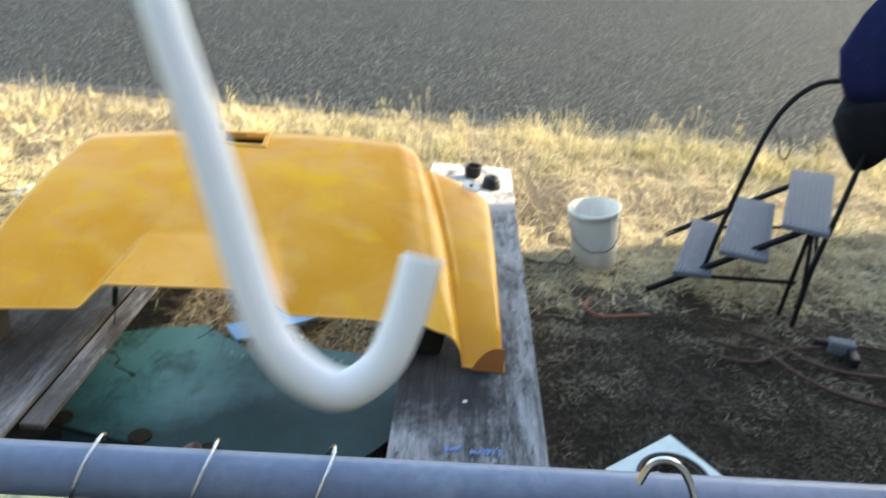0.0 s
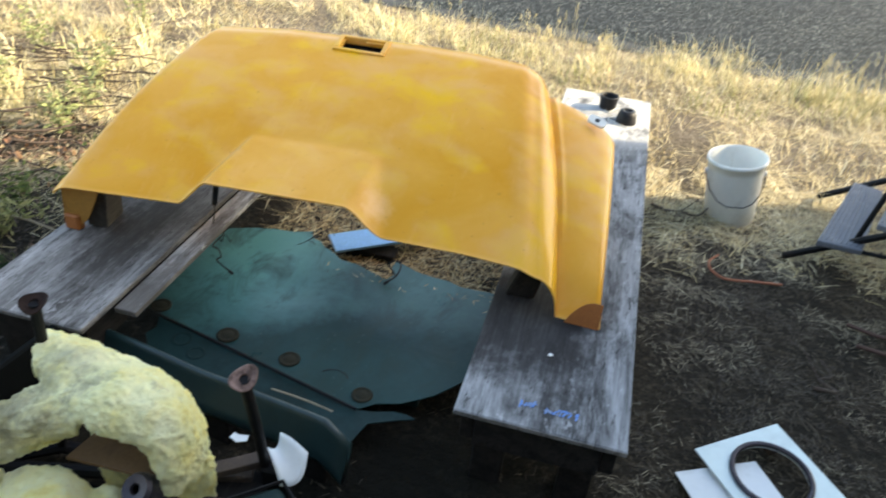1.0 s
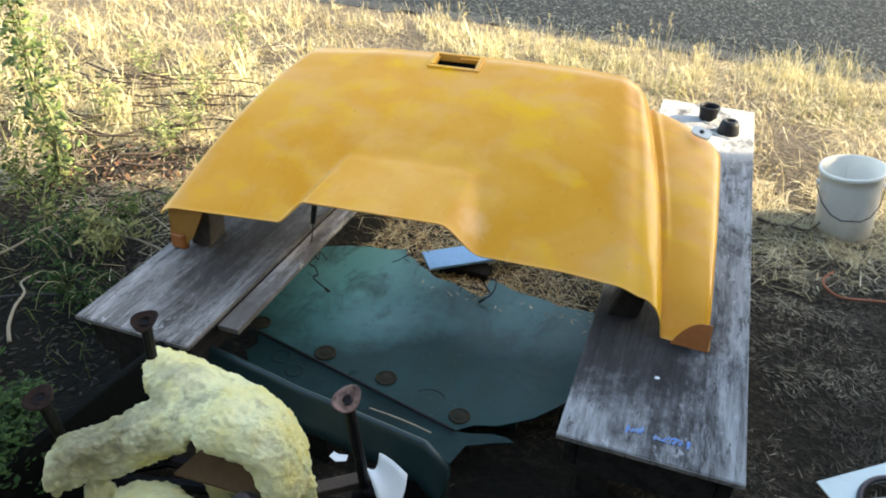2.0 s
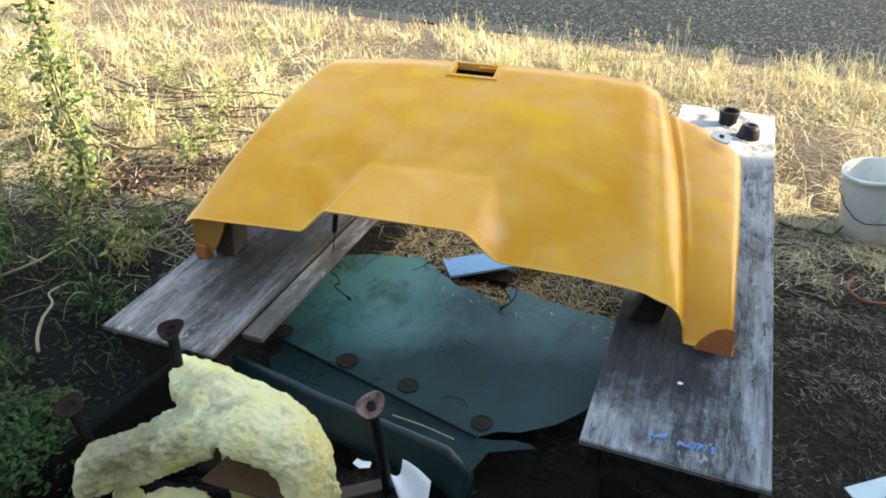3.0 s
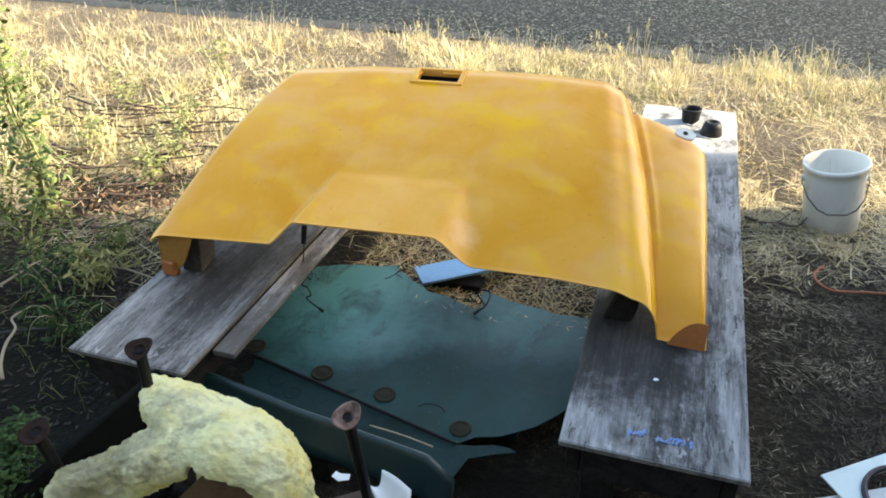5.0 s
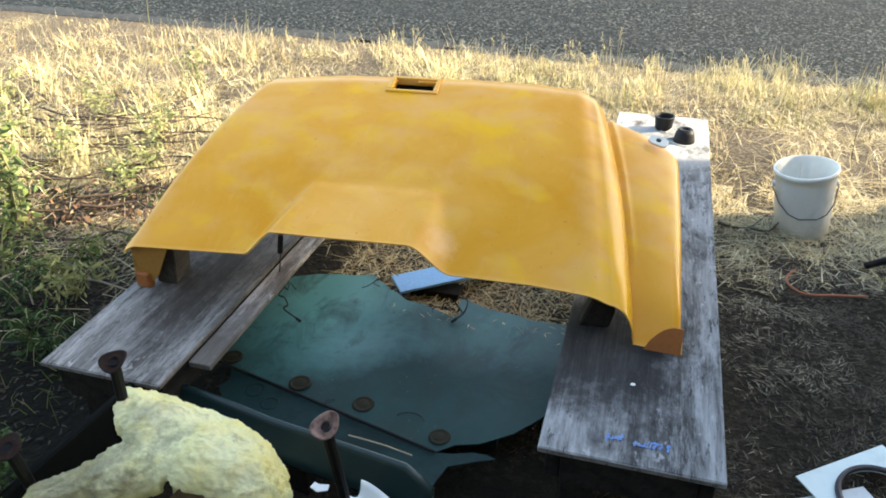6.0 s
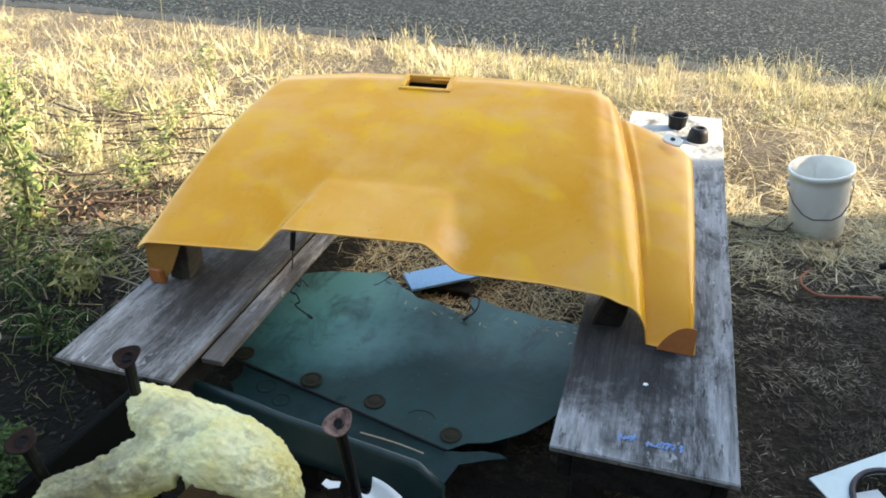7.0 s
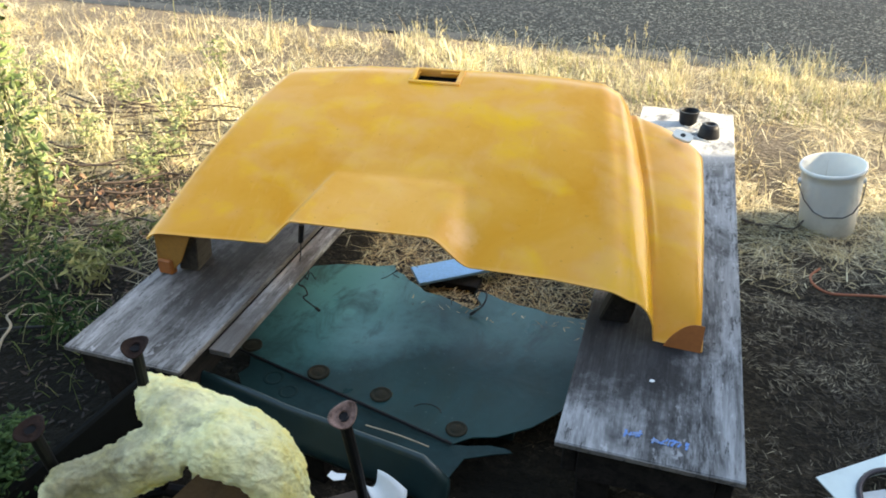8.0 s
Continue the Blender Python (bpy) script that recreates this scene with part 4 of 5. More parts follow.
    for x, y, s in ((-1.075, 1.575, .9), (-1.00, 1.530, .8)):
        part("ring_mark", turn_bm(lathe([(.026 * s, .0002), (.028 * s, .0012), (.036 * s, .0012), (.038 * s, .0002)], 24), inv @ Matrix.Translation((x, y, .0825))), TEAL_D, t, "thin rusty ring mark on the flange")
    arc = [(-.555 + .045 * math.cos(q), 1.560 + .035 * math.sin(q), .096) for q in [radians(20 + 14 * i) for i in range(11)]]
    part("wire_arc", turn_bm(tube(arc, .0018, 5), inv), CABLE, t, "thin bent wire by the plug")
    for x0, x1, y0, y1 in ((-1.20, -.30, 1.62, 1.68), (-1.15, -.62, 2.0, 2.06), (-1.15, -.45, 1.44, 1.50)):
        part("stiffener", turn_bm(box(x0, x1, y0, y1, -.02, .060 if y0 < 1.9 else .055, .004), inv), TEAL_D, t)
    return t


def make_sheet_debris():
    """Chaff blown over the torn edge of the panel."""
    r = np.random.default_rng(9)
    n = 40
    x = r.uniform(-.80, -.12, n)
    b = np.column_stack([x, 2.12 - np.abs(r.normal(0, .045, n)), .098 + .014 * np.clip((x + .6) / .45, 0, 1)])
    strands("debris", b, r.uniform(.008, .030, n), .0018, 1.2, .4, STRAW, r, "dry chaff blown over the torn panel edge", "litter", flat=True)


make_sheet_debris()
make_green_panel()


def make_beam():
    """Folded steel channel in front of the panel."""
    t = thing("steel_channel", "dark green folded steel channel lying before the panel", "steel channel", (-.82, 1.33, 0))
    inv = local(t)
    a, b = Vector((-1.275, 1.436, 0)), Vector((-.395, 1.292, 0))
    d = (b - a).normalized()
    n = Vector((d.y, -d.x, 0))
    prof = [(.0, .194), (.006, .203), (.014, .205), (.021, .199), (.025, .188), (.034, .160), (.050, .128), (.061, .104), (.058, .090), (.048, .083), (.030, .088), (.014, .12), (.003, .17)]
    bm = bmesh.new()
    rings = []
    for i in range(25):
        s = i / 24
        p = a.lerp(b, s)
        dz = .004 * math.sin(s * 9) + .006 * noise.noise(Vector((s * 6, 0, 2))) - (.05 * smoothstep(.92, 1, s))
        rings.append([bm.verts.new(p + n * (u * (1 + .05 * math.sin(7 * s))) + Vector((0, 0, z + (dz if z > 0 else 0)))) for u, z in prof])
    for u, v in zip(rings, rings[1:]):
        for k in range(len(prof)):
            bm.faces.new((u[k], u[(k + 1) % len(prof)], v[(k + 1) % len(prof)], v[k]))
    bm.faces.new(rings[0][::-1])
    bm.faces.new(rings[-1])
    part("channel", turn_bm(bm, inv), TEAL_M, t, smooth=True)
    for s in (.10, .52, .88):
        q = a.lerp(b, s) + n * .024
        part("packing_block", turn_bm(box(-.05, .05, -.022, .022, -.02, .105, .004), inv @ pose(q.x, q.y, 0, 0, 0, math.degrees(math.atan2(d.y, d.x)))), DARKWOOD, t, "dark wooden packing under the channel")
    strip = [(-.66, 1.362, .196), (-.56, 1.350, .200), (-.47, 1.338, .196)]
    part("bright_strip", turn_bm(tube(smooth_line(strip), .0022, 6), inv), RUNNER, t, "bright worn trim strip")
    # side wall that runs back from the corner, its deep shade painted black
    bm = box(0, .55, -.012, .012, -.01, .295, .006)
    part("side_wall", turn_bm(bm, inv @ pose(-1.275, 1.30, 0, 0, 0, 264)), BLACKTIN, t, "side wall with its deep shade painted black")


make_beam()


def make_board():
    t = thing("blue_board", "sky blue painted board lying on the ground by the torn panel", "board", (-.72, 2.40, 0))
    bm = box(-.155, .30, -.058, .064, .018, .030, .002)
    part("plank", turn_bm(bm, pose(-.02, .018, .022, 2, -1, 36)), BLUEPAINT, t)
    part("packer", box(-.10, .10, -.04, .04, -.02, .018, .003), DARKWOOD, t)


make_board()


def make_cables():
    for pts, r in (([(-1.30, 2.13, .100), (-1.26, 2.155, .112), (-1.235, 2.14, .108), (-1.238, 2.065, .102), (-1.205, 2.045, .105), (-1.172, 2.006, .104), (-1.178, 1.985, .100), (-1.107, 1.944, .098)], .0030),
                   ([(-.545, 2.140, .098), (-.556, 2.150, .106), (-.575, 2.165, .116), (-.571, 2.166, .134), (-.553, 2.165, .145), (-.530, 2.155, .144), (-.524, 2.122, .136), (-.534, 2.102, .118), (-.553, 2.090, .104)], .0030)):
        t = thing("loose_cable", "loose black cable end lying on the green panel", "cable", pts[0], group="loose cables")
        part("cord", turn_bm(tube(smooth_line(pts, 5), r, 6), local(t)), CABLE, t)
        e, f = Vector(pts[-1]), Vector(pts[-2])
        part("plug", turn_bm(tube([e, e + (e - f).normalized() * .022], .0055, 8), local(t)), CABLE, t)
    r = random.Random(31)
    for x, y, z, n in ((-.62, 2.13, .104, 5), (-.90, 2.26, .100, 4), (-.22, 2.17, .116, 4), (-1.22, 2.10, .100, 3)):
        t = thing("wire_tangle", "thin black wire ends sprouting at the torn panel edge", "wire", (x, y, z), group="wire tangles")
        for k in range(n):
            a = r.uniform(0, 6.28)
            d = Vector((math.cos(a), math.sin(a), 0)) * r.uniform(.03, .08)
            pts = [Vector((0, 0, 0)), d * .4 + Vector((0, 0, r.uniform(.005, .03))), d * .8 + Vector((d.y, -d.x, 0)) * .4 + Vector((0, 0, r.uniform(.0, .02))), d + Vector((d.y, -d.x, 0)) * r.uniform(-.4, .9)]
            part("wire", tube(smooth_line(pts, 4), .0014, 5), CABLE, t)
    t = thing("hanging_connector", "black connector hanging on a wire under the hood lip", "cable", (-1.045, 1.80, .53))
    part("wire", turn_bm(tube(smooth_line([(-1.035, 1.80, .556), (-1.04, 1.795, .53), (-1.05, 1.79, .44), (-1.055, 1.785, .40)]), .002, 6), local(t)), CABLE, t)
    part("sleeve", turn_bm(tube([(-1.040, 1.795, .53), (-1.048, 1.792, .468)], .009, 8), local(t)), BLACKPLASTIC, t)


make_cables()

# ---- the upturned frame with the glass wool ----


def make_posts():
    t = thing("upturned_frame", "upturned black steel frame with rusty flanged posts", "steel frame", (-.85, .92, 0))
    inv = local(t)
    foot = []
    for (x, y, z), (bx, by), tilt in (((-.520, .978, .618), (-.592, 1.190), (18, 16)), ((-1.070, 1.055, .600), (-1.17, 1.12), (6, 14)), ((-1.098, .774, .600), (-1.36, .99), (4, 18))):
        top = Vector((x, y, z))
        low = Vector((bx, by, .03))
        p = part("post", turn_bm(tube([top, top.lerp(low, .5) + Vector((.004, 0, 0)), low], .013, 10), inv), BLACKSTEEL, t)
        nrm = Vector((.22 + tilt[0] * .006, -.52, .80)).normalized()
        M = inv @ Matrix.Translation(top) @ nrm.to_track_quat("Z", "Y").to_matrix().to_4x4() @ pose(0, 0, 0, 0, 0, tilt[1] * 2) @ Matrix.Diagonal((.88, .70, .9, 1))
        bm = lathe([(.008, -.004), (.0105, -.001), (.0125, .003), (.018, .001), (.025, .002), (.031, .006), (.0345, .007), (.036, .004), (.034, .000), (.026, -.005), (.016, -.012), (.012, -.016)], 28)
        for v in bm.verts:
            ang, rad = math.atan2(v.co.y, v.co.x), v.co.xy.length
            if rad > .02:
                v.co.z += .006 * math.sin(2 * ang + x * 9) * (rad - .02) / .016
                v.co.xy *= 1 + .06 * math.sin(3 * ang + y * 7)
        part("flange", turn_bm(bm, M), RUSTPINK if x > -.8 else RUSTDARK, p, "rusty oval flange", True)
        # shade inside the bolt hole, put in as a flat black disc
        part("bolt_hole", turn_bm(lathe([(0, -.002), (.0105, -.002), (.0105, -.010), (0, -.010)], 14), M), BLACKCLOTH, p, "black disc painted for the dark bolt hole")
        foot.append(low)
    for a, b in ((0, 1), (1, 2), (2, 0)):
        part("crossbar", turn_bm(tube([foot[a], foot[b]], .018, 8), inv), BLACKSTEEL, t)
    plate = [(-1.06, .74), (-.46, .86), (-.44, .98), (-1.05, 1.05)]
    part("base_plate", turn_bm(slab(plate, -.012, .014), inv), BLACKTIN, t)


make_posts()


def make_wool():
    far = [(-1.150, 1.138, .42), (-1.046, 1.148, .42), (-.914, 1.120, .43), (-.769, 1.087, .43), (-.686, 1.041, .41), (-.645, .997, .37), (-.636, .951, .31)]
    crest = [(-1.112, 1.078, .455), (-.969, 1.052, .490), (-.832, .998, .510), (-.715, .958, .510), (-.648, .930, .480), (-.628, .914, .43), (-.634, .901, .35)]
    mid = [(-1.074, 1.020, .460), (-.931, .968, .500), (-.803, .911, .518), (-.713, .880, .515), (-.655, .874, .485), (-.634, .871, .43), (-.636, .868, .35)]
    rim = [(-1.045, .994, .440), (-.895, .902, .480), (-.812, .862, .482), (-.738, .857, .478), (-.690, .866, .455), (-.662, .866, .41), (-.648, .856, .34)]
    rim = [(x, y + .006, z + .014) for x, y, z in rim]
    under = [(x + .004, y + .050, z - .010) for x, y, z in rim]
    wing_a = [(-.870, .945, .490), (-.945, .985, .468), (-1.029, .922, .450), (-1.098, .864, .420), (-1.155, .840, .400), (-1.170, .810, .375)]
    wing_b = [(-.830, .888, .505), (-.891, .914, .500), (-.962, .862, .472), (-1.048, .825, .432), (-1.110, .803, .408), (-1.146, .776, .380)]
    wing_c = [(-.842, .870, .482), (-.872, .872, .460), (-.966, .846, .420), (-1.057, .816, .380), (-1.112, .790, .360), (-1.150, .760, .340)]
    wing_d = [(-.862, .884, .446), (-.912, .890, .400), (-.978, .848, .368), (-1.065, .809, .330), (-1.126, .786, .310), (-1.160, .778, .290)]
    low_a = [(-1.036, .756, .27), (-1.010, .803, .312), (-.957, .838, .338), (-.895, .856, .335), (-.838, .848, .295)]
    low_b = [(-.997, .708, .265), (-.926, .738, .345), (-.873, .770, .376), (-.833, .795, .360), (-.788, .806, .295)]
    low_c = [(-.948, .668, .235), (-.876, .690, .315), (-.813, .711, .355), (-.781, .744, .335), (-.748, .762, .275)]
    low_d = [(-.940, .640, .12), (-.860, .655, .18), (-.79, .68, .20), (-.75, .72, .19), (-.72, .75, .15)]
    t = thing("glass_wool", "crumpled pale yellow glass wool heaped over the upturned frame", "insulation", (-.85, .85, .02))
    bm = bmesh.new()
    for curves in ((far, crest, mid, rim, under), (wing_a, wing_b, wing_c, wing_d), (low_a, low_b, low_c, low_d)):
        lines = [smooth_line(c, 6) for c in curves]
        cols = [smooth_line(pts, 5) for pts in zip(*lines)]
        grid = [[bm.verts.new(p) for p in c] for c in cols]
        for u, v in zip(grid, grid[1:]):
            for k in range(len(u) - 1):
                bm.faces.new((u[k], u[k + 1], v[k + 1], v[k]))
    for c, r in (((-.88, .73, .14), (.09, .05, .16)), ((-1.07, .82, .16), (.05, .022, .17)), ((-.70, 1.03, .19), (.035, .03, .20)), ((-.95, 1.08, .19), (.05, .03, .20)), ((-.775, .835, .17), (.050, .022, .17))):
        bmesh.ops.create_icosphere(bm, subdivisions=3, radius=1, matrix=Matrix.Translation(Vector(c)) @ Matrix.Diagonal((*r, 1)))
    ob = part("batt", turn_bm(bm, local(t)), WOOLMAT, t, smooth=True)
    so = ob.modifiers.new("thick", "SOLIDIFY")
    so.thickness, so.offset = .030, 0
    m = ob.modifiers.new("skin", "REMESH")
    m.mode, m.voxel_size, m.use_smooth_shade = "VOXEL", .005, True
    sm = ob.modifiers.new("soft", "SMOOTH")
    sm.factor, sm.iterations = .5, 6
    for nm, size, strength in (("lumps", .110, .040), ("tufts", .022, .011), ("fibres", .008, .005)):
        tex = bpy.data.textures.new(nm, "CLOUDS")
        tex.noise_type = "HARD_NOISE" if nm == "tufts" else "SOFT_NOISE"
        tex.noise_scale, tex.noise_depth = size, 3
        dm = ob.modifiers.new(nm, "DISPLACE")
        dm.texture, dm.strength, dm.mid_level = tex, strength, .5
    # brown backing seen in the opening, and a dark bolt end
    part("paper_backing", turn_bm(slab([(-.90, .872), (-.70, .880), (-.69, .97), (-.88, .98)], .352, .360), local(t)), BACKING, t, "brown paper backing in the hollow")
    part("pipe_end", turn_bm(lathe([(.012, .02), (.012, .03), (.030, .032), (.036, .022), (.036, -.05), (0, -.05)], 22), local(t) @ Matrix.Translation((-.688, .838, .372)) @ pose(0, 0, 0, 35, -15, 0)), PURPLEMETAL, t, "dark purple-grey pipe end")


make_wool()


def make_scraps():
    t = thing("plastic_scrap", "fan-shaped curved white plastic offcut by the post", "scrap", (-.54, 1.16, 0), group="white scraps")
    bm = bmesh.new()
    A, B, C = Vector((-.625, 1.215, .195)), Vector((-.462, 1.172, .205)), Vector((-.505, 1.088, .150))
    grid = []
    for i in range(9):
        q = i / 8
        rim = B.lerp(C, q) + Vector((.022, -.014, 0)) * math.sin(math.pi * q)
        grid.append([bm.verts.new(A.lerp(rim, .42 + .53 * j / 8) + Vector((0, 0, .030 * math.sin(math.pi * (.42 + .53 * j / 8)) - .02 * math.sin(math.pi * q)))) for j in range(9)])
    for u, v in zip(grid, grid[1:]):
        for j in range(8):
            bm.faces.new((u[j], u[j + 1], v[j + 1], v[j]))
    o = part("sheet", turn_bm(bm, local(t)), WHITEPLASTIC, t, smooth=True)
    o.modifiers.new("thickness", "SOLIDIFY").thickness = .003
    part("bracket", turn_bm(box(-.575, -.505, 1.12, 1.165, -.02, .165, .004), local(t)), BLACKSTEEL, t, "black bracket under the offcut")
    t = thing("paper_scrap", "small torn white paper scrap on the frame", "scrap", (-.672, 1.195, .168), group="white scraps")
    part("sheet", slab([(-.024, -.007), (.0, -.017), (.024, -.005), (.02, .014), (-.004, .008), (-.02, .012)], 0, .002), WHITEPLASTIC, t)
    t = thing("scrap_timber", "dark broken timber offcuts under the channel", "timber", (-.68, 1.10, 0), group="timber offcuts")
    for i, (x, y, z, l, a) in enumerate(((-.04, 0, .12, .24, 18), (.05, .02, .165, .20, 40), (.02, -.10, .14, .30, 12))):
        part("offcut", turn_bm(box(-l / 2, l / 2, -.018, .018, -.012, .012, .002), pose(x, y, z, 4, 3, a)), TWIG, t)
    part("offcut", box(-.10, .12, -.13, .06, -.02, .107, .004), DARKWOOD, t)
    t = thing("green_tub", "dull teal green metal tub beside the posts", "tub", (-.505, .915, 0))
    bm = box(-.10, .10, -.13, .13, 0, .19, .03, 3)
    part("body", turn_bm(bm, pose(0, 0, 0, 5, 12, 52)), TEAL_D, t)
    part("rim", turn_bm(tube([(-.10, -.13, .21), (.10, -.13, .21), (.10, .13, .21), (-.10, .13, .21), (-.10, -.13, .21)], .006, 6), pose(0, 0, -.018, 5, 12, 52)), BLACKSTEEL, t)


make_scraps()


def make_wheel():
    t = thing("small_wheel", "small black rubber wheel lying by the bench leg", "wheel", (.315, 1.285, 0))
    M = pose(0, 0, .055, 8, 0, 0)
    part("tyre", turn_bm(lathe([(.040, -.022), (.062, -.030), (.078, -.022), (.084, 0), (.078, .022), (.062, .030), (.040, .022)], 30), M), BLACKPLASTIC, t, smooth=True)
    part("hub", turn_bm(lathe([(0, .012), (.018, .016), (.030, .010), (.041, .014), (.041, -.014), (0, -.014)], 24), M), WHITEPLASTIC, t, "pale plastic hub", True)
    part("packing_stone", box(-.04, .05, -.04, .04, -.02, .028, .01, 2), DARKWOOD, t)


make_wheel()

# ---- right of the benches ----


def make_bucket():
    t = thing("bucket", "white plastic bucket with a wire handle standing in dry grass", "bucket", (.752, 3.345, -.012))
    t.rotation_euler = (radians(1.5), radians(-8), 0)
    t.scale = (.93, .93, 1.05)
    body = [(0, .006), (.112, .006), (.118, .0), (.1225, .004), (.128, .12), (.1335, .246), (.1345, .252), (.1352, .284), (.1420, .287), (.1445, .298), (.143, .306), (.137, .308), (.1335, .302), (.124, .10), (.116, .014), (0, .012)]
    part("body", lathe(body, 48), BUCKETIN, t, smooth=True)
    ears = []
    for s in (-1, 1):
        part("ear", turn_bm(lathe([(0, .010), (.012, .010), (.014, 0), (.014, -.006), (0, -.006)], 16), pose(s * .134, 0, .232, 0, 90 * s, 0)), WHITEPLASTIC, t)
    pts = [(.140, 0, .232), (.142, -.022, .222), (.120, -.085, .168), (.085, -.128, .138), (.045, -.142, .122), (-.035, -.142, .122), (-.080, -.130, .142), (-.120, -.085, .178), (-.142, -.022, .224), (-.140, 0, .232)]
    part("handle", tube(pts, .0028, 8), WIRE, t, "thin wire handle hanging down")


make_bucket()


def make_plates():
    u, w = Vector((.86, .51)), Vector((.51, -.86))
    for nm, c, z, rot, label, m in (("steel_plate", (.655, 1.575), .012, 4, "white enamelled offcut lying under the square plate", WHITEPLASTIC),):
        t = thing(nm, label, "plate", (*c, 0), group="white plates")
        part("sheet", turn_bm(slab([(-.13, -.12), (.14, -.13), (.15, .10), (-.12, .12)], 0, .003, .001), pose(0, 0, z, 0, 0, 32)), m, t)
        part("stone", box(-.08, .08, -.06, .06, -.02, .0118, .004), TWIG, t)
    t = thing("ring_plate", "square white enamelled plate with a round opening", "plate", (.760, 1.668, 0), group="white plates")
    half, r, n = .155, .107, 48
    bm = bmesh.new()
    out, inn = [], []
    for i in range(n):
        a = 2 * math.pi * i / n + math.pi / 4
        k = half / max(abs(math.cos(a)), abs(math.sin(a)))
        out.append(bm.verts.new((k * math.cos(a), k * math.sin(a), 0)))
        inn.append(bm.verts.new((r * math.cos(a), r * math.sin(a), 0)))
    for i in range(n):
        j = (i + 1) % n
        bm.faces.new((out[i], out[j], inn[j], inn[i]))
    M = pose(0, 0, .040, 2, -3, math.degrees(math.atan2(.19, .265)))
    sheet = part("sheet", turn_bm(bm, M), WHITEMETAL, t)
    sheet.modifiers.new("thickness", "SOLIDIFY").thickness = .004
    ring = []
    for i in range(49):
        a = 2 * math.pi * i / 48
        ring.append((.112 * math.cos(a), .112 * math.sin(a), .006))
    part("ring", turn_bm(tube(ring, .0085, 8), M), PURPLEMETAL, t, "dark metal ring round the opening")
    part("spacer", turn_bm(box(-.12, -.085, -.12, -.09, -.055, -.0035, .002), M), TWIG, t)
    part("spacer", turn_bm(box(.09, .12, .09, .12, -.055, -.0035, .002), M), TWIG, t)


make_plates()


def make_caps():
    for (x, y, a), lab in (((.085, 3.66, 0), "short black plastic cup upright on the bench end"), ((.185, 3.52, 30), "short black plastic cup upside down on the bench end")):
        t = thing("black_cup", lab, "cup", (x, y, H), group="black cups")
        up = a == 0
        prof = [(0, .001), (.036, .001), (.041, .010), (.047, .062), (.049, .064), (.049, .070), (.043, .070), (.040, .060), (.036, .012), (0, .010)]
        if not up:
            prof = [(0, .001), (.050, .001), (.050, .010), (.043, .045), (.034, .062), (.022, .064), (.020, .050), (0, .048)]
        part("cup", lathe(prof, 30), BLACKPLASTIC, t, smooth=True)
    t = thing("pale_cord", "pale string tangled between the black cups", "cord", (.13, 3.60, H))
    pts = [(.05, 3.70, H + .004), (.09, 3.60, H + .004), (.14, 3.64, H + .02), (.15, 3.56, H + .006), (.10, 3.52, H + .004), (.13, 3.48, H + .004), (.20, 3.44, H + .004)]
    part("string", turn_bm(tube(smooth_line(pts), .0028, 6), local(t)), PALECORD, t)


make_caps()


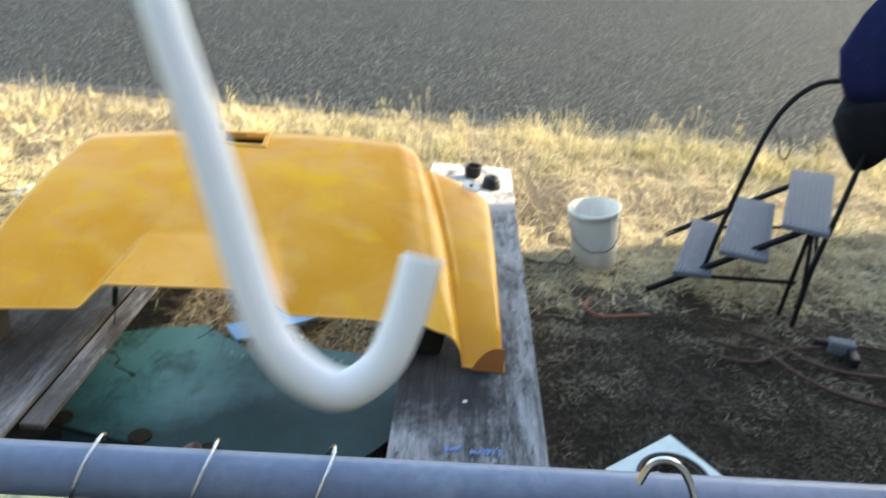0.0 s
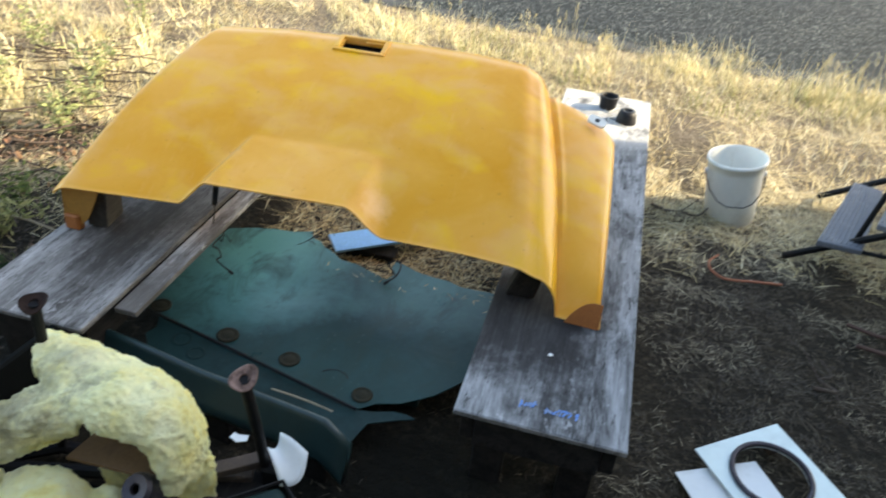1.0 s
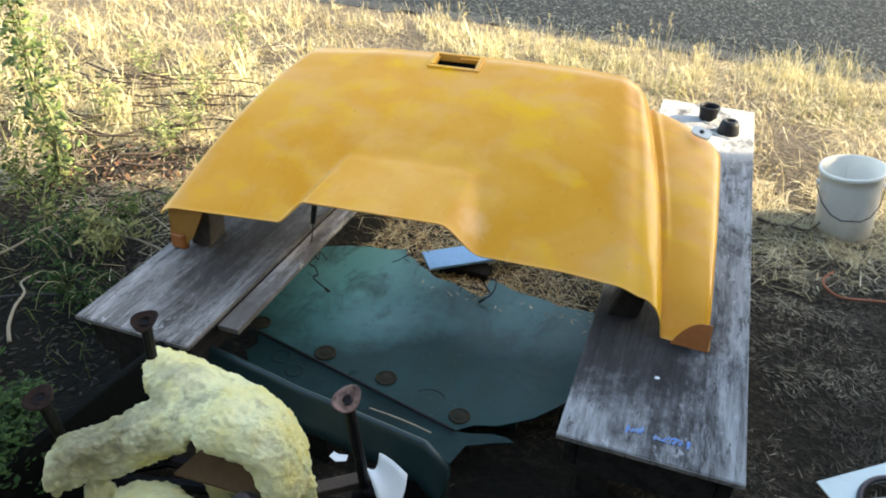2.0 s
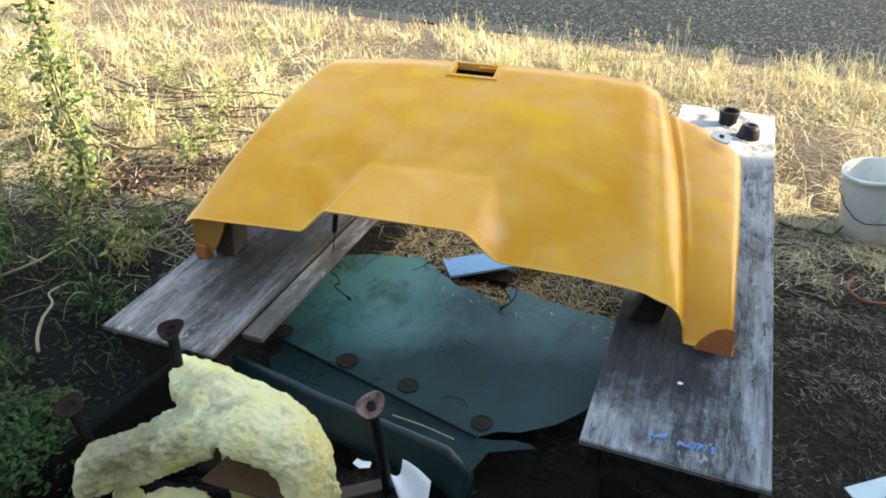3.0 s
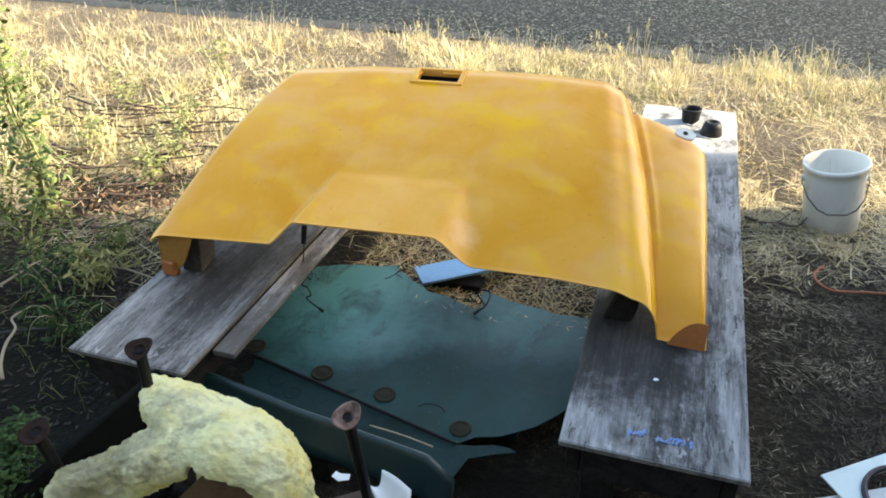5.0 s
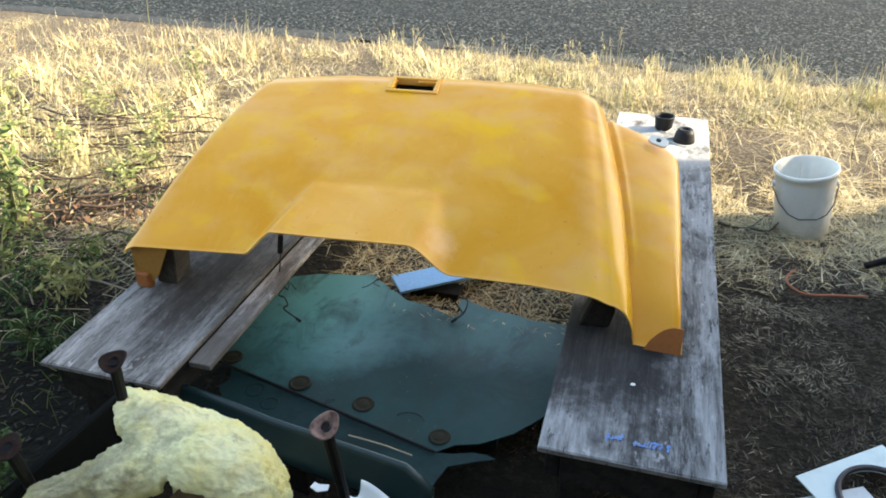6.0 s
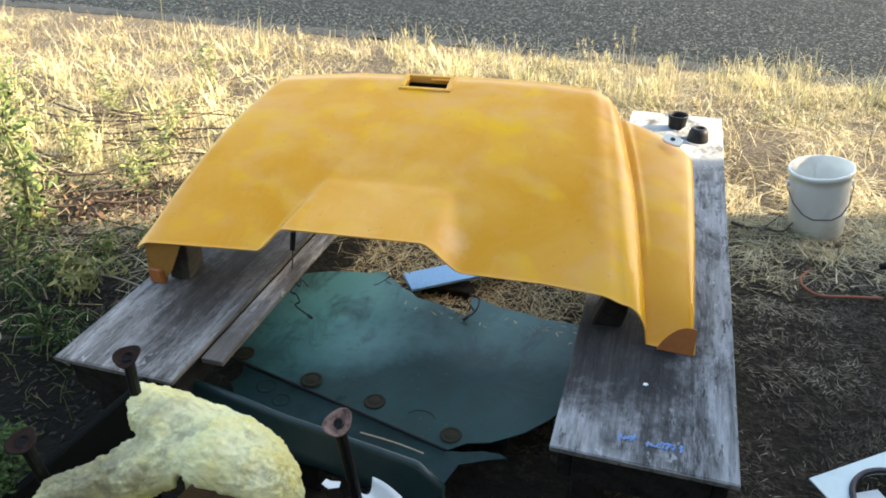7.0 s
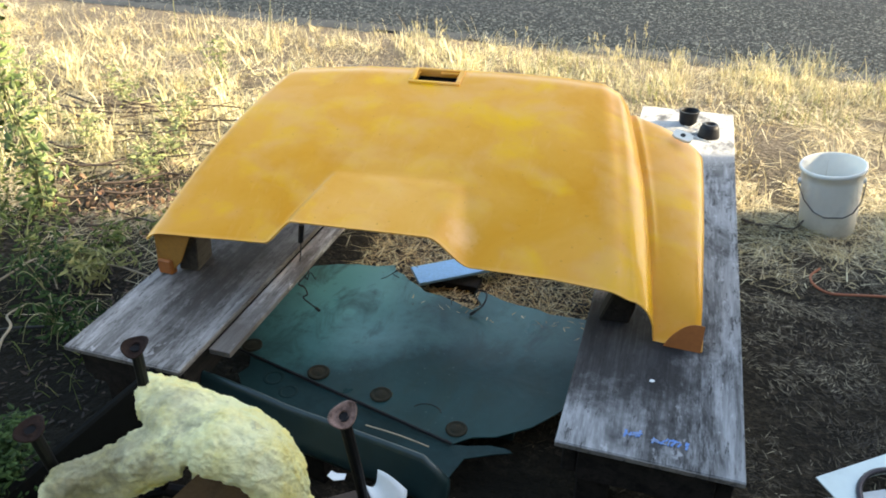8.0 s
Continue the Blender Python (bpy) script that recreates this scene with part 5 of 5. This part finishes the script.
def make_step_ladder():
    t = thing("step_ladder", "folding black steel step ladder with three grey treads", "step ladder", (1.45, 3.1, 0))
    inv = local(t)
    near0, near1 = Vector((.965, 3.035, .016)), Vector((1.52, 2.80, .480))
    far0, far1 = Vector((1.215, 3.72, .016)), Vector((1.86, 3.55, .480))
    for a, b in ((near0, near1), (far0, far1)):
        part("rail", turn_bm(tube([a, b], .019, 8, flat=.8), inv), BLACKSTEEL, t)
    quads = [((1.022, 2.889), (1.196, 2.878), (1.417, 3.514), (1.297, 3.563), .20), ((1.185, 2.83), (1.378, 2.76), (1.665, 3.46), (1.495, 3.555), .35), ((1.42, 2.82), (1.595, 2.74), (1.977, 3.56), (1.77, 3.61), .50)]
    for p0, p1, p2, p3, z in quads:
        base = part("tread", turn_bm(slab([p0, p1, p2, p3], z - .030, z - .004, .004), inv), TREADGREY, t)
        for k in range(9):
            q = (k + .5) / 9
            a, b = Vector(p0).lerp(Vector(p1), q), Vector(p3).lerp(Vector(p2), q)
            a, b = a.lerp(b, .03), a.lerp(b, .97)
            part("grip_rib", turn_bm(tube([(a.x, a.y, z - .004), (b.x, b.y, z - .004)], .0045, 5), inv), TREADGREY, base)
    hoop = [(1.185, 2.965, .175), (1.215, 2.955, .40), (1.262, 2.945, .66), (1.305, 2.94, .86), (1.36, 2.93, .99), (1.44, 2.92, 1.075), (1.53, 2.90, 1.105), (1.63, 2.88, 1.09), (1.685, 2.86, 1.02), (1.685, 2.84, .86), (1.650, 2.82, .60), (1.60, 2.805, .30), (1.582, 2.795, .0)]
    part("handle_hoop", turn_bm(tube(smooth_line(hoop, 5), .0115, 8), inv), BLACKSTEEL, t, "tall bent tube handle")
    for a, b in (((1.535, 2.79, .475), (1.560, 2.90, .005)), ((1.55, 2.80, .475), (1.59, 2.80, .16)), ((1.90, 3.54, .475), (1.98, 3.50, .0)), ((1.20, 2.90, .175), (1.57, 2.85, .20)), ((1.36, 3.50, .175), (1.97, 3.50, .22))):
        part("brace", turn_bm(tube([a, b], .010, 6), inv), BLACKSTEEL, t)
    part("cross_brace", turn_bm(tube([(1.575, 2.80, .10), (1.975, 3.50, .10)], .009, 6), inv), BLACKSTEEL, t)
    cable = [(1.318, 2.93, .90), (1.345, 2.90, .84), (1.365, 2.90, .78), (1.395, 2.90, .76), (1.405, 2.90, .82), (1.385, 2.90, .86)]
    part("loop_of_cord", turn_bm(tube(smooth_line(cable), .0035, 6), inv), CABLE, t, "thin cord looped on the handle")


make_step_ladder()


def make_coat():
    """A dark coat hung over the ladder handle."""
    t = thing("hung_coat", "navy and black cloth coat hung over the ladder handle", "coat", (1.66, 2.86, .70))
    inv = local(t)
    rows = [(1.50, .13, .05), (1.36, .20, .07), (1.22, .235, .085), (1.12, .205, .09), (1.05, .16, .085), (.98, .175, .08), (.92, .165, .075), (.85, .12, .065), (.79, .07, .045), (.755, .03, .02)]
    for name, sel, m, lab in (("body", rows[:5], NAVY, "navy upper cloth"), ("lining", rows[4:], BLACKCLOTH, "black lower cloth")):
        bm = bmesh.new()
        rings = []
        for z, wx, wy in sel:
            ring = []
            for k in range(28):
                q = 2 * math.pi * k / 28
                fold = 1 + .10 * math.sin(5 * q + z * 9) + .05 * math.sin(11 * q + z * 17)
                cx = 1.715 + .05 * (z - 1.0) * 1.6
                ring.append(bm.verts.new((cx + wx * fold * math.cos(q), 2.875 + wy * fold * math.sin(q), z + .015 * math.sin(3 * q))))
            rings.append(ring)
        for u, v in zip(rings, rings[1:]):
            for k in range(28):
                bm.faces.new((u[k], u[(k + 1) % 28], v[(k + 1) % 28], v[k]))
        bm.faces.new(rings[0])
        bm.faces.new(rings[-1])
        o = part(name, turn_bm(bm, inv), m, t, lab, True)
    return t


make_coat()


def make_ground_clutter():
    for pts, r, m, lab in (([(.93, 2.79, .012), (.82, 2.765, .014), (.70, 2.745, .012), (.645, 2.785, .016), (.64, 2.86, .012), (.68, 2.925, .014)], .005, CORDORANGE, "faded orange cord curling over the dirt"),
                           ([(1.15, 2.60, .012), (1.25, 2.56, .014), (1.36, 2.54, .012), (1.48, 2.33, .016), (1.64, 2.23, .012), (1.9, 2.15, .012)], .008, CORDBROWN, "brown cable trailing over the dirt"),
                           ([(1.16, 2.47, .012), (1.30, 2.45, .016), (1.45, 2.56, .012), (1.60, 2.60, .016), (1.83, 2.64, .012), (2.0, 2.6, .012)], .008, CORDBROWN, "brown cable trailing over the dirt"),
                           ([(1.32, 2.70, .012), (1.45, 2.62, .014), (1.52, 2.50, .012), (1.66, 2.42, .014), (1.90, 2.40, .012)], .009, CORDBROWN, "brown cable trailing over the dirt"),
                           ([(-2.30, 1.50, .02), (-2.15, 1.58, .03), (-2.04, 1.64, .022), (-1.93, 1.70, .03), (-1.82, 1.80, .02)], .006, CABLE, "black hose end lying in the weeds")):
        t = thing("cord", lab, "cord", pts[0], group="cords on the ground")
        part("line", turn_bm(tube(smooth_line(pts), r, 6), local(t)), m, t)
    t = thing("power_tool", "small grey and white power tool lying on the dirt", "power tool", (1.715, 2.60, 0))
    part("body", turn_bm(box(-.055, .055, -.03, .03, .0, .06, .012, 2), pose(0, 0, 0, 0, 0, -15)), TREADGREY, t)
    part("grip", turn_bm(box(.02, .055, -.12, -.02, .0, .045, .010, 2), pose(0, 0, 0, 0, 0, -15)), BLACKPLASTIC, t)
    part("nose", turn_bm(tube([(-.05, 0, .032), (-.11, 0, .032)], .016, 10), pose(0, 0, 0, 0, 0, -15)), BLACKPLASTIC, t)
    for (x, y, l, a) in ((-3.45, 3.55, .70, 8), (-3.0, 3.72, .55, 24), (-3.25, 3.42, .6, -4), (-2.3, 2.62, .45, 20), (-2.55, 2.45, .6, -12), (-2.2, 2.35, .4, 40), (-3.0, 3.05, .5, 15), (-2.9, 4.2, .5, 60), (-2.85, 3.42, .8, 4), (-2.7, 3.30, .6, 12), (-2.95, 3.25, .55, -10), (-2.55, 3.50, .5, 18), (-3.15, 3.55, .9, -3), (-2.45, 3.15, .5, 30), (-2.75, 3.62, .45, 40), (-3.25, 3.68, 1.0, 2), (-2.85, 3.70, .9, -6), (-3.4, 3.30, .8, 10), (-2.65, 2.92, .7, 22), (-2.35, 2.78, .6, 30), (-2.95, 2.80, .6, -8), (.52, 3.25, .28, 10), (1.0, 2.2, .2, 70)):
        t = thing("dead_twig", "thin dead twig lying in the straw", "twig", (x, y, .02 if x > -1 else .055), group="dead twigs")
        pts = [Vector((l * (q - .5), .09 * l * math.sin(q * 5 + x * 3) + .03 * math.sin(q * 11 + y), .012 + .018 * math.sin(q * 4 + y))) for q in (0, .25, .5, .75, 1)]
        R = pose(0, 0, 0, 0, 0, a)
        part("stick", turn_bm(tube(smooth_line(pts, 3), .0075, 6, .003), R), TWIG, t)
        part("prong", turn_bm(tube([pts[1], pts[1] + Vector((-.03, -.02, -.05 if x < -1 else -.02))], .004, 5, .002), R), TWIG, t)
        part("side_shoot", turn_bm(tube([pts[2], pts[2] + Vector((.08, .07, .03)), pts[2] + Vector((.14, .15, .02))], .003, 5, .0015), R), TWIG, t)
    t = thing("white_rag", "scrap of white plastic in the straw by the hood", "scrap", (-2.42, 3.62, 0), group="white scraps")
    bm = bmesh.new()
    bmesh.ops.create_grid(bm, x_segments=10, y_segments=6, size=.5, matrix=Matrix.Diagonal((.10, .06, 1, 1)))
    for v in bm.verts:
        v.co.z = .05 + .045 * noise.noise(v.co * 14)
    part("sheet", bm, WHITEPLASTIC, t, smooth=True).modifiers.new("thickness", "SOLIDIFY").thickness = .003


make_ground_clutter()


def make_leaf_pile():
    """Reddish fallen leaves blown together beside the hood, and a dark stone."""
    r = np.random.default_rng(12)
    n = 430
    b = np.column_stack([r.normal(-2.34, .27, n), r.normal(2.54, .16, n), np.full(n, .02) + r.uniform(0, .03, n)])
    strands("red_leaves", b, r.uniform(.02, .045, n), .008, 1.0, .7, make_straw("red_brown_leaf", (.15, .075, .044), (.28, .16, .085), (.07, .042, .03), (.46, .36, .20)), r, "reddish fallen leaves lying in a drift", "leaves")
    t = thing("stone", "dark rounded stone lying among the leaves", "stone", (-2.58, 2.51, .0))
    bm = bmesh.new()
    bmesh.ops.create_icosphere(bm, subdivisions=3, radius=.036)
    for v in bm.verts:
        v.co *= 1 + .18 * noise.noise(v.co * 16)
        v.co.z = v.co.z * .85 + .02
    part("lump", bm, RUST, t, smooth=True)


make_leaf_pile()

def make_pale_roots():
    """Pale dead runners among the weeds, and a paper chip on the bench."""
    for pts, r0, r1 in (([(-2.50, 1.66, .03), (-2.408, 1.752, .06), (-2.376, 1.833, .075), (-2.365, 1.919, .08), (-2.369, 1.985, .06)], .006, .003),
                        ([(-2.00, 1.36, .02), (-2.036, 1.402, .05), (-2.075, 1.472, .07), (-2.106, 1.548, .075), (-2.189, 1.611, .06), (-2.203, 1.712, .04)], .007, .003),
                        ([(-2.37, 1.93, .07), (-2.26, 1.90, .05), (-2.18, 1.84, .03)], .004, .002),
                        ([(-2.16, 2.02, .05), (-2.02, 2.03, .045), (-1.86, 2.02, .03)], .004, .003)):
        t = thing("dry_runner", "pale dead runner curling through the weeds", "runner", pts[0], group="dry runners")
        part("stem", turn_bm(tube(smooth_line(pts, 5), r0, 7, r1), local(t)), RUNNER, t, smooth=True)
    t = thing("paper_chip", "tiny white paper chip lying on the grey bench", "scrap", (.066, 1.655, H), group="white scraps")
    part("chip", slab([(-.007, -.004), (.001, -.006), (.008, -.001), (.005, .005), (-.004, .005)], .001, .003), WHITEPLASTIC, t)


make_pale_roots()

# ---- weeds ----


def leafy(name, label, stems, m, leaf=(.03, .012), per=26, droop=.6, seed=1, jitter=.05):
    """A plant of curved stems with many small leaves along them."""
    r = random.Random(seed)
    base = Vector(stems[0][0][0])
    t = thing(name, label, "weed", base)
    inv = local(t)
    leaves_v, leaves_f = [], []
    for pts, rad in stems:
        line = smooth_line(pts, 5)
        part("stem", turn_bm(tube(line, rad, 5, rad * .35), inv), STEM, t)
        for i in range(per):
            q = (i + r.random()) / per
            q = .06 + .94 * q
            p = line[min(int(q * (len(line) - 1)), len(line) - 1)]
            p = p + Vector((r.gauss(0, jitter), r.gauss(0, jitter), r.gauss(0, jitter * .6)))
            if p.z < .012:
                p.z = .012 + r.random() * .03
            a = r.uniform(0, 2 * math.pi)
            L, W = leaf[0] * r.uniform(.6, 1.35), leaf[1] * r.uniform(.7, 1.3)
            d = Vector((math.cos(a), math.sin(a), r.uniform(-droop, .5))).normalized()
            s = d.cross(Vector((r.gauss(0, .3), r.gauss(0, .3), 1))).normalized()
            n = s.cross(d) * (.12 * L)
            k = len(leaves_v)
            leaves_v += [inv @ v for v in (p, p + d * L * .35 + s * W - n, p + d * L * .75 + s * W * .75 - n, p + d * L, p + d * L * .75 - s * W * .75 - n, p + d * L * .35 - s * W - n, p + d * L * .5 + n * .4)]
            leaves_f += [(k, k + 1, k + 6), (k + 1, k + 2, k + 6), (k + 2, k + 3, k + 6), (k + 3, k + 4, k + 6), (k + 4, k + 5, k + 6), (k + 5, k, k + 6)]
    o = solid("leaves", leaves_v, leaves_f, m, parent=t)
    o["kind"] = "stuff"
    return t


def make_weeds():
    r = random.Random(11)
    # tall vine-like weed on the left
    stems = []
    for k in range(4):
        x, y = -2.74 + r.uniform(-.05, .05), 2.36 + r.uniform(-.05, .05)
        stems.append(([(x, y, 0), (x + .03, y, .25), (x - .01 + r.uniform(-.04, .04), y, .55), (x - .03, y + .02, .85), (x - .05 + r.uniform(-.05, .05), y, 1.15)], .006))
    leafy("tall_weed", "tall green weed with narrow leaves rising beside the straw", stems, VINELEAF, (.050, .0125), 120, 1.0, 5, .040)
    for j, (x, y, h, n) in enumerate(((-2.95, 2.05, .45, 5), (-2.45, 2.02, .22, 5), (-2.62, 1.72, .22, 5), (-3.2, 2.5, .4, 4), (-2.25, 1.85, .16, 4), (-3.3, 1.75, .5, 5), (-2.9, 1.35, .35, 5), (-2.4, 1.25, .22, 4), (-2.15, 2.15, .14, 4), (-3.55, 2.3, .5, 5), (-3.9, 3.0, .4, 4), (-2.0, 1.25, .14, 4), *[(r.uniform(-3.7, -1.85), r.uniform(.85, 2.55), r.uniform(.10, .30), 4) for _ in range(10)])):
        stems = []
        for k in range(n):
            a = r.uniform(0, 6.28)
            d = Vector((math.cos(a), math.sin(a), 0)) * h * r.uniform(.3, .8)
            b = Vector((x + r.uniform(-.06, .06), y + r.uniform(-.06, .06), 0))
            stems.append(([b, b + d * .35 + Vector((0, 0, h * .55)), b + d * .8 + Vector((0, 0, h * .85)), b + d * 1.2 + Vector((0, 0, h * .8))], .0035))
        # nearer weeds take the dark leaves to stand in for shade
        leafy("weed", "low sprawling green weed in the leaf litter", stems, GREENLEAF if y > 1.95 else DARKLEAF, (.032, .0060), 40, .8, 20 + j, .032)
    for j, (x, y, h) in enumerate(((-3.05, 4.35, .34), (-3.35, 3.75, .30), (-2.75, 3.45, .26), (-2.55, 3.15, .22), (-4.2, 3.9, .3), (-3.10, 3.05, .26), (-2.50, 2.82, .20), (-3.55, 3.25, .34))):
        stems = []
        for k in range(5):
            a, w = r.uniform(0, 6.28), r.uniform(.04, .13)
            d = Vector((math.cos(a), math.sin(a), 0)) * w
            b = Vector((x, y, 0)) + d * .3
            stems.append(([b, b + d * .5 + Vector((0, 0, h * .5)), b + d * r.uniform(.7, 1.3) + Vector((0, 0, h * r.uniform(.7, 1.1)))], .0035))
        leafy("weed", "small pale green weed standing in the straw", stems, STRAWWEED, (.038, .0075), 24, .5, 50 + j, .024)
    for j, (x, y) in enumerate(((-2.20, 2.02), (-2.08, 1.97), (-1.88, 1.60), (-2.02, 1.66))):
        stems = []
        for k in range(6):
            a = r.uniform(0, 6.28)
            d = Vector((math.cos(a), math.sin(a), 0)) * r.uniform(.05, .12)
            stems.append(([(x, y, 0), (x + d.x * .4, y + d.y * .4, .10), (x + d.x, y + d.y, .11), (x + d.x * 1.4, y + d.y * 1.4, .05)], .003))
        # the two nearer plants get dark leaves in place of shade
        leafy("wilted_weed", "wilted yellow-green weed drooping in the shade", stems, WILTLEAF if j < 2 else DARKLEAF, (.044, .0038), 20, 1.3, 90 + j, .010)
    # dark leafy shrub at the near corner
    stems = []
    for k in range(16):
        a = r.uniform(0, 6.28)
        d = Vector((math.cos(a), math.sin(a), 0)) * r.uniform(.03, .11)
        b = Vector((-1.42 + r.uniform(-.05, .05), .84 + r.uniform(-.06, .06), 0))
        stems.append(([b, b + d * .4 + Vector((0, 0, .18)), b + d + Vector((0, 0, .32)), b + d * 1.25 + Vector((0, 0, .34))], .004))
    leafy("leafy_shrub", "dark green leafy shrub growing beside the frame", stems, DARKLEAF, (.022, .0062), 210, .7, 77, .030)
    for (x, y, h) in ((-4.05, 5.3, .48), (-3.2, 5.35, .34)):
        t = thing("tall_stalk", "single thin green grass stalk at the road edge", "weed", (x, y, 0), group="single stalks")
        part("stem", tube([(0, 0, 0), (.01, 0, h * .5), (.035, .01, h)], .004, 5, .0015), STEM, t)
    b = scatter(7000, -4.6, -1.65, .5, 3.3, lambda x, y: patchy(x, y, 2.2, -.05, 9) & (rng.random(len(x)) < np.clip((y - 1.2) / 1.0, .12, 1)))
    strands("green_grass", b, rng.uniform(.04, .13, len(b)), .0016, .8, .6, GREENLEAF, rng, "sparse green grass among dead leaves", "grass")
    b = scatter(5000, -1.0, 5.5, 4.6, 5.5, lambda x, y: patchy(x, y, 1.6, .1, 14) & (y < ry(x) - .1))
    strands("green_roadside_grass", b, rng.uniform(.06, .20, len(b)), .0015, .4, .5, make_straw("olive_grass", (.22, .24, .07), (.34, .33, .11), (.15, .18, .05)), rng, "half-green grass at the road edge", "grass")


make_weeds()

# ---- the rail that the camera starts behind ----


def make_rack():
    t = thing("clothes_rack", "blue-grey tube rack with steel rings standing in the yard", "rack", (0, .07, 0))
    inv = local(t)
    part("rail", turn_bm(tube([(-1.30, .058, 1.418), (1.10, .093, 1.457)], .0128, 14), inv), BARBLUE, t, smooth=True)
    part("upper_rail", turn_bm(tube([(-1.30, -.06, 2.03), (1.10, -.06, 2.03)], .0092, 12), inv), BARBLUE, t, smooth=True)
    for x, yy in ((-1.30, .058), (1.10, .093)):
        part("upright", turn_bm(tube([(x, yy, -.02), (x, yy, 1.43), (x, -.06, 2.03)], .0128, 10), inv), BARBLUE, t)
        part("foot", turn_bm(tube([(x, -.28, .012), (x, .34, .012)], .0128, 8), inv), BARBLUE, t)
    for x in (-.184, -.129, -.073):
        zc = 1.418 + (x + 1.30) * .01625
        yc = .058 + (x + 1.30) * .01458
        ring = [(x + .007 * math.sin(2 * math.pi * k / 20), yc + .0155 * math.cos(2 * math.pi * k / 20), zc + .002 + .0165 * math.sin(2 * math.pi * k / 20)) for k in range(21)]
        part("ring", turn_bm(tube(ring, .0009, 6), inv), CHROME, t, "small bright steel ring on the rail", True)
    hook = [(.0737, .0655, 1.462), (.0784, .0676, 1.4716), (.0858, .0673, 1.474), (.0924, .0647, 1.4705), (.0973, .0601, 1.4609), (.0988, .0558, 1.4469), (.096, .052, 1.430), (.086, .052, 1.424)]
    part("wire_hook", turn_bm(tube(smooth_line(hook), .0018, 6), inv), CHROME, t, "bright bent wire hook")
    t = thing("plastic_hook", "white plastic hook hanging on a long shank", "hook", (-.09, -.06, 2.0))
    inv = local(t)
    pts = [(-.125, -.075, 2.025), (-.125, -.060, 2.043), (-.125, -.045, 2.03), (-.120, -.050, 1.95), (-.098, -.060, 1.80), (-.0704, -.0740, 1.6937), (-.0655, -.0810, 1.6789), (-.0563, -.0905, 1.6591), (-.0480, -.0996, 1.6399), (-.0437, -.1027, 1.6334),
           (-.0384, -.1044, 1.6296), (-.0333, -.1048, 1.6287), (-.0285, -.1032, 1.6321), (-.0260, -.1005, 1.6375), (-.0247, -.0983, 1.6422), (-.0237, -.0959, 1.6471)]
    line = smooth_line(pts, 5)
    cut = 5 * 3
    part("shank", turn_bm(tube(line[:cut + 1], .0031, 12), inv), HOOKWHITE, t, smooth=True)
    part("crook", turn_bm(tube(line[cut:], .0031, 12), inv), HOOKWHITE, t, smooth=True)


make_rack()
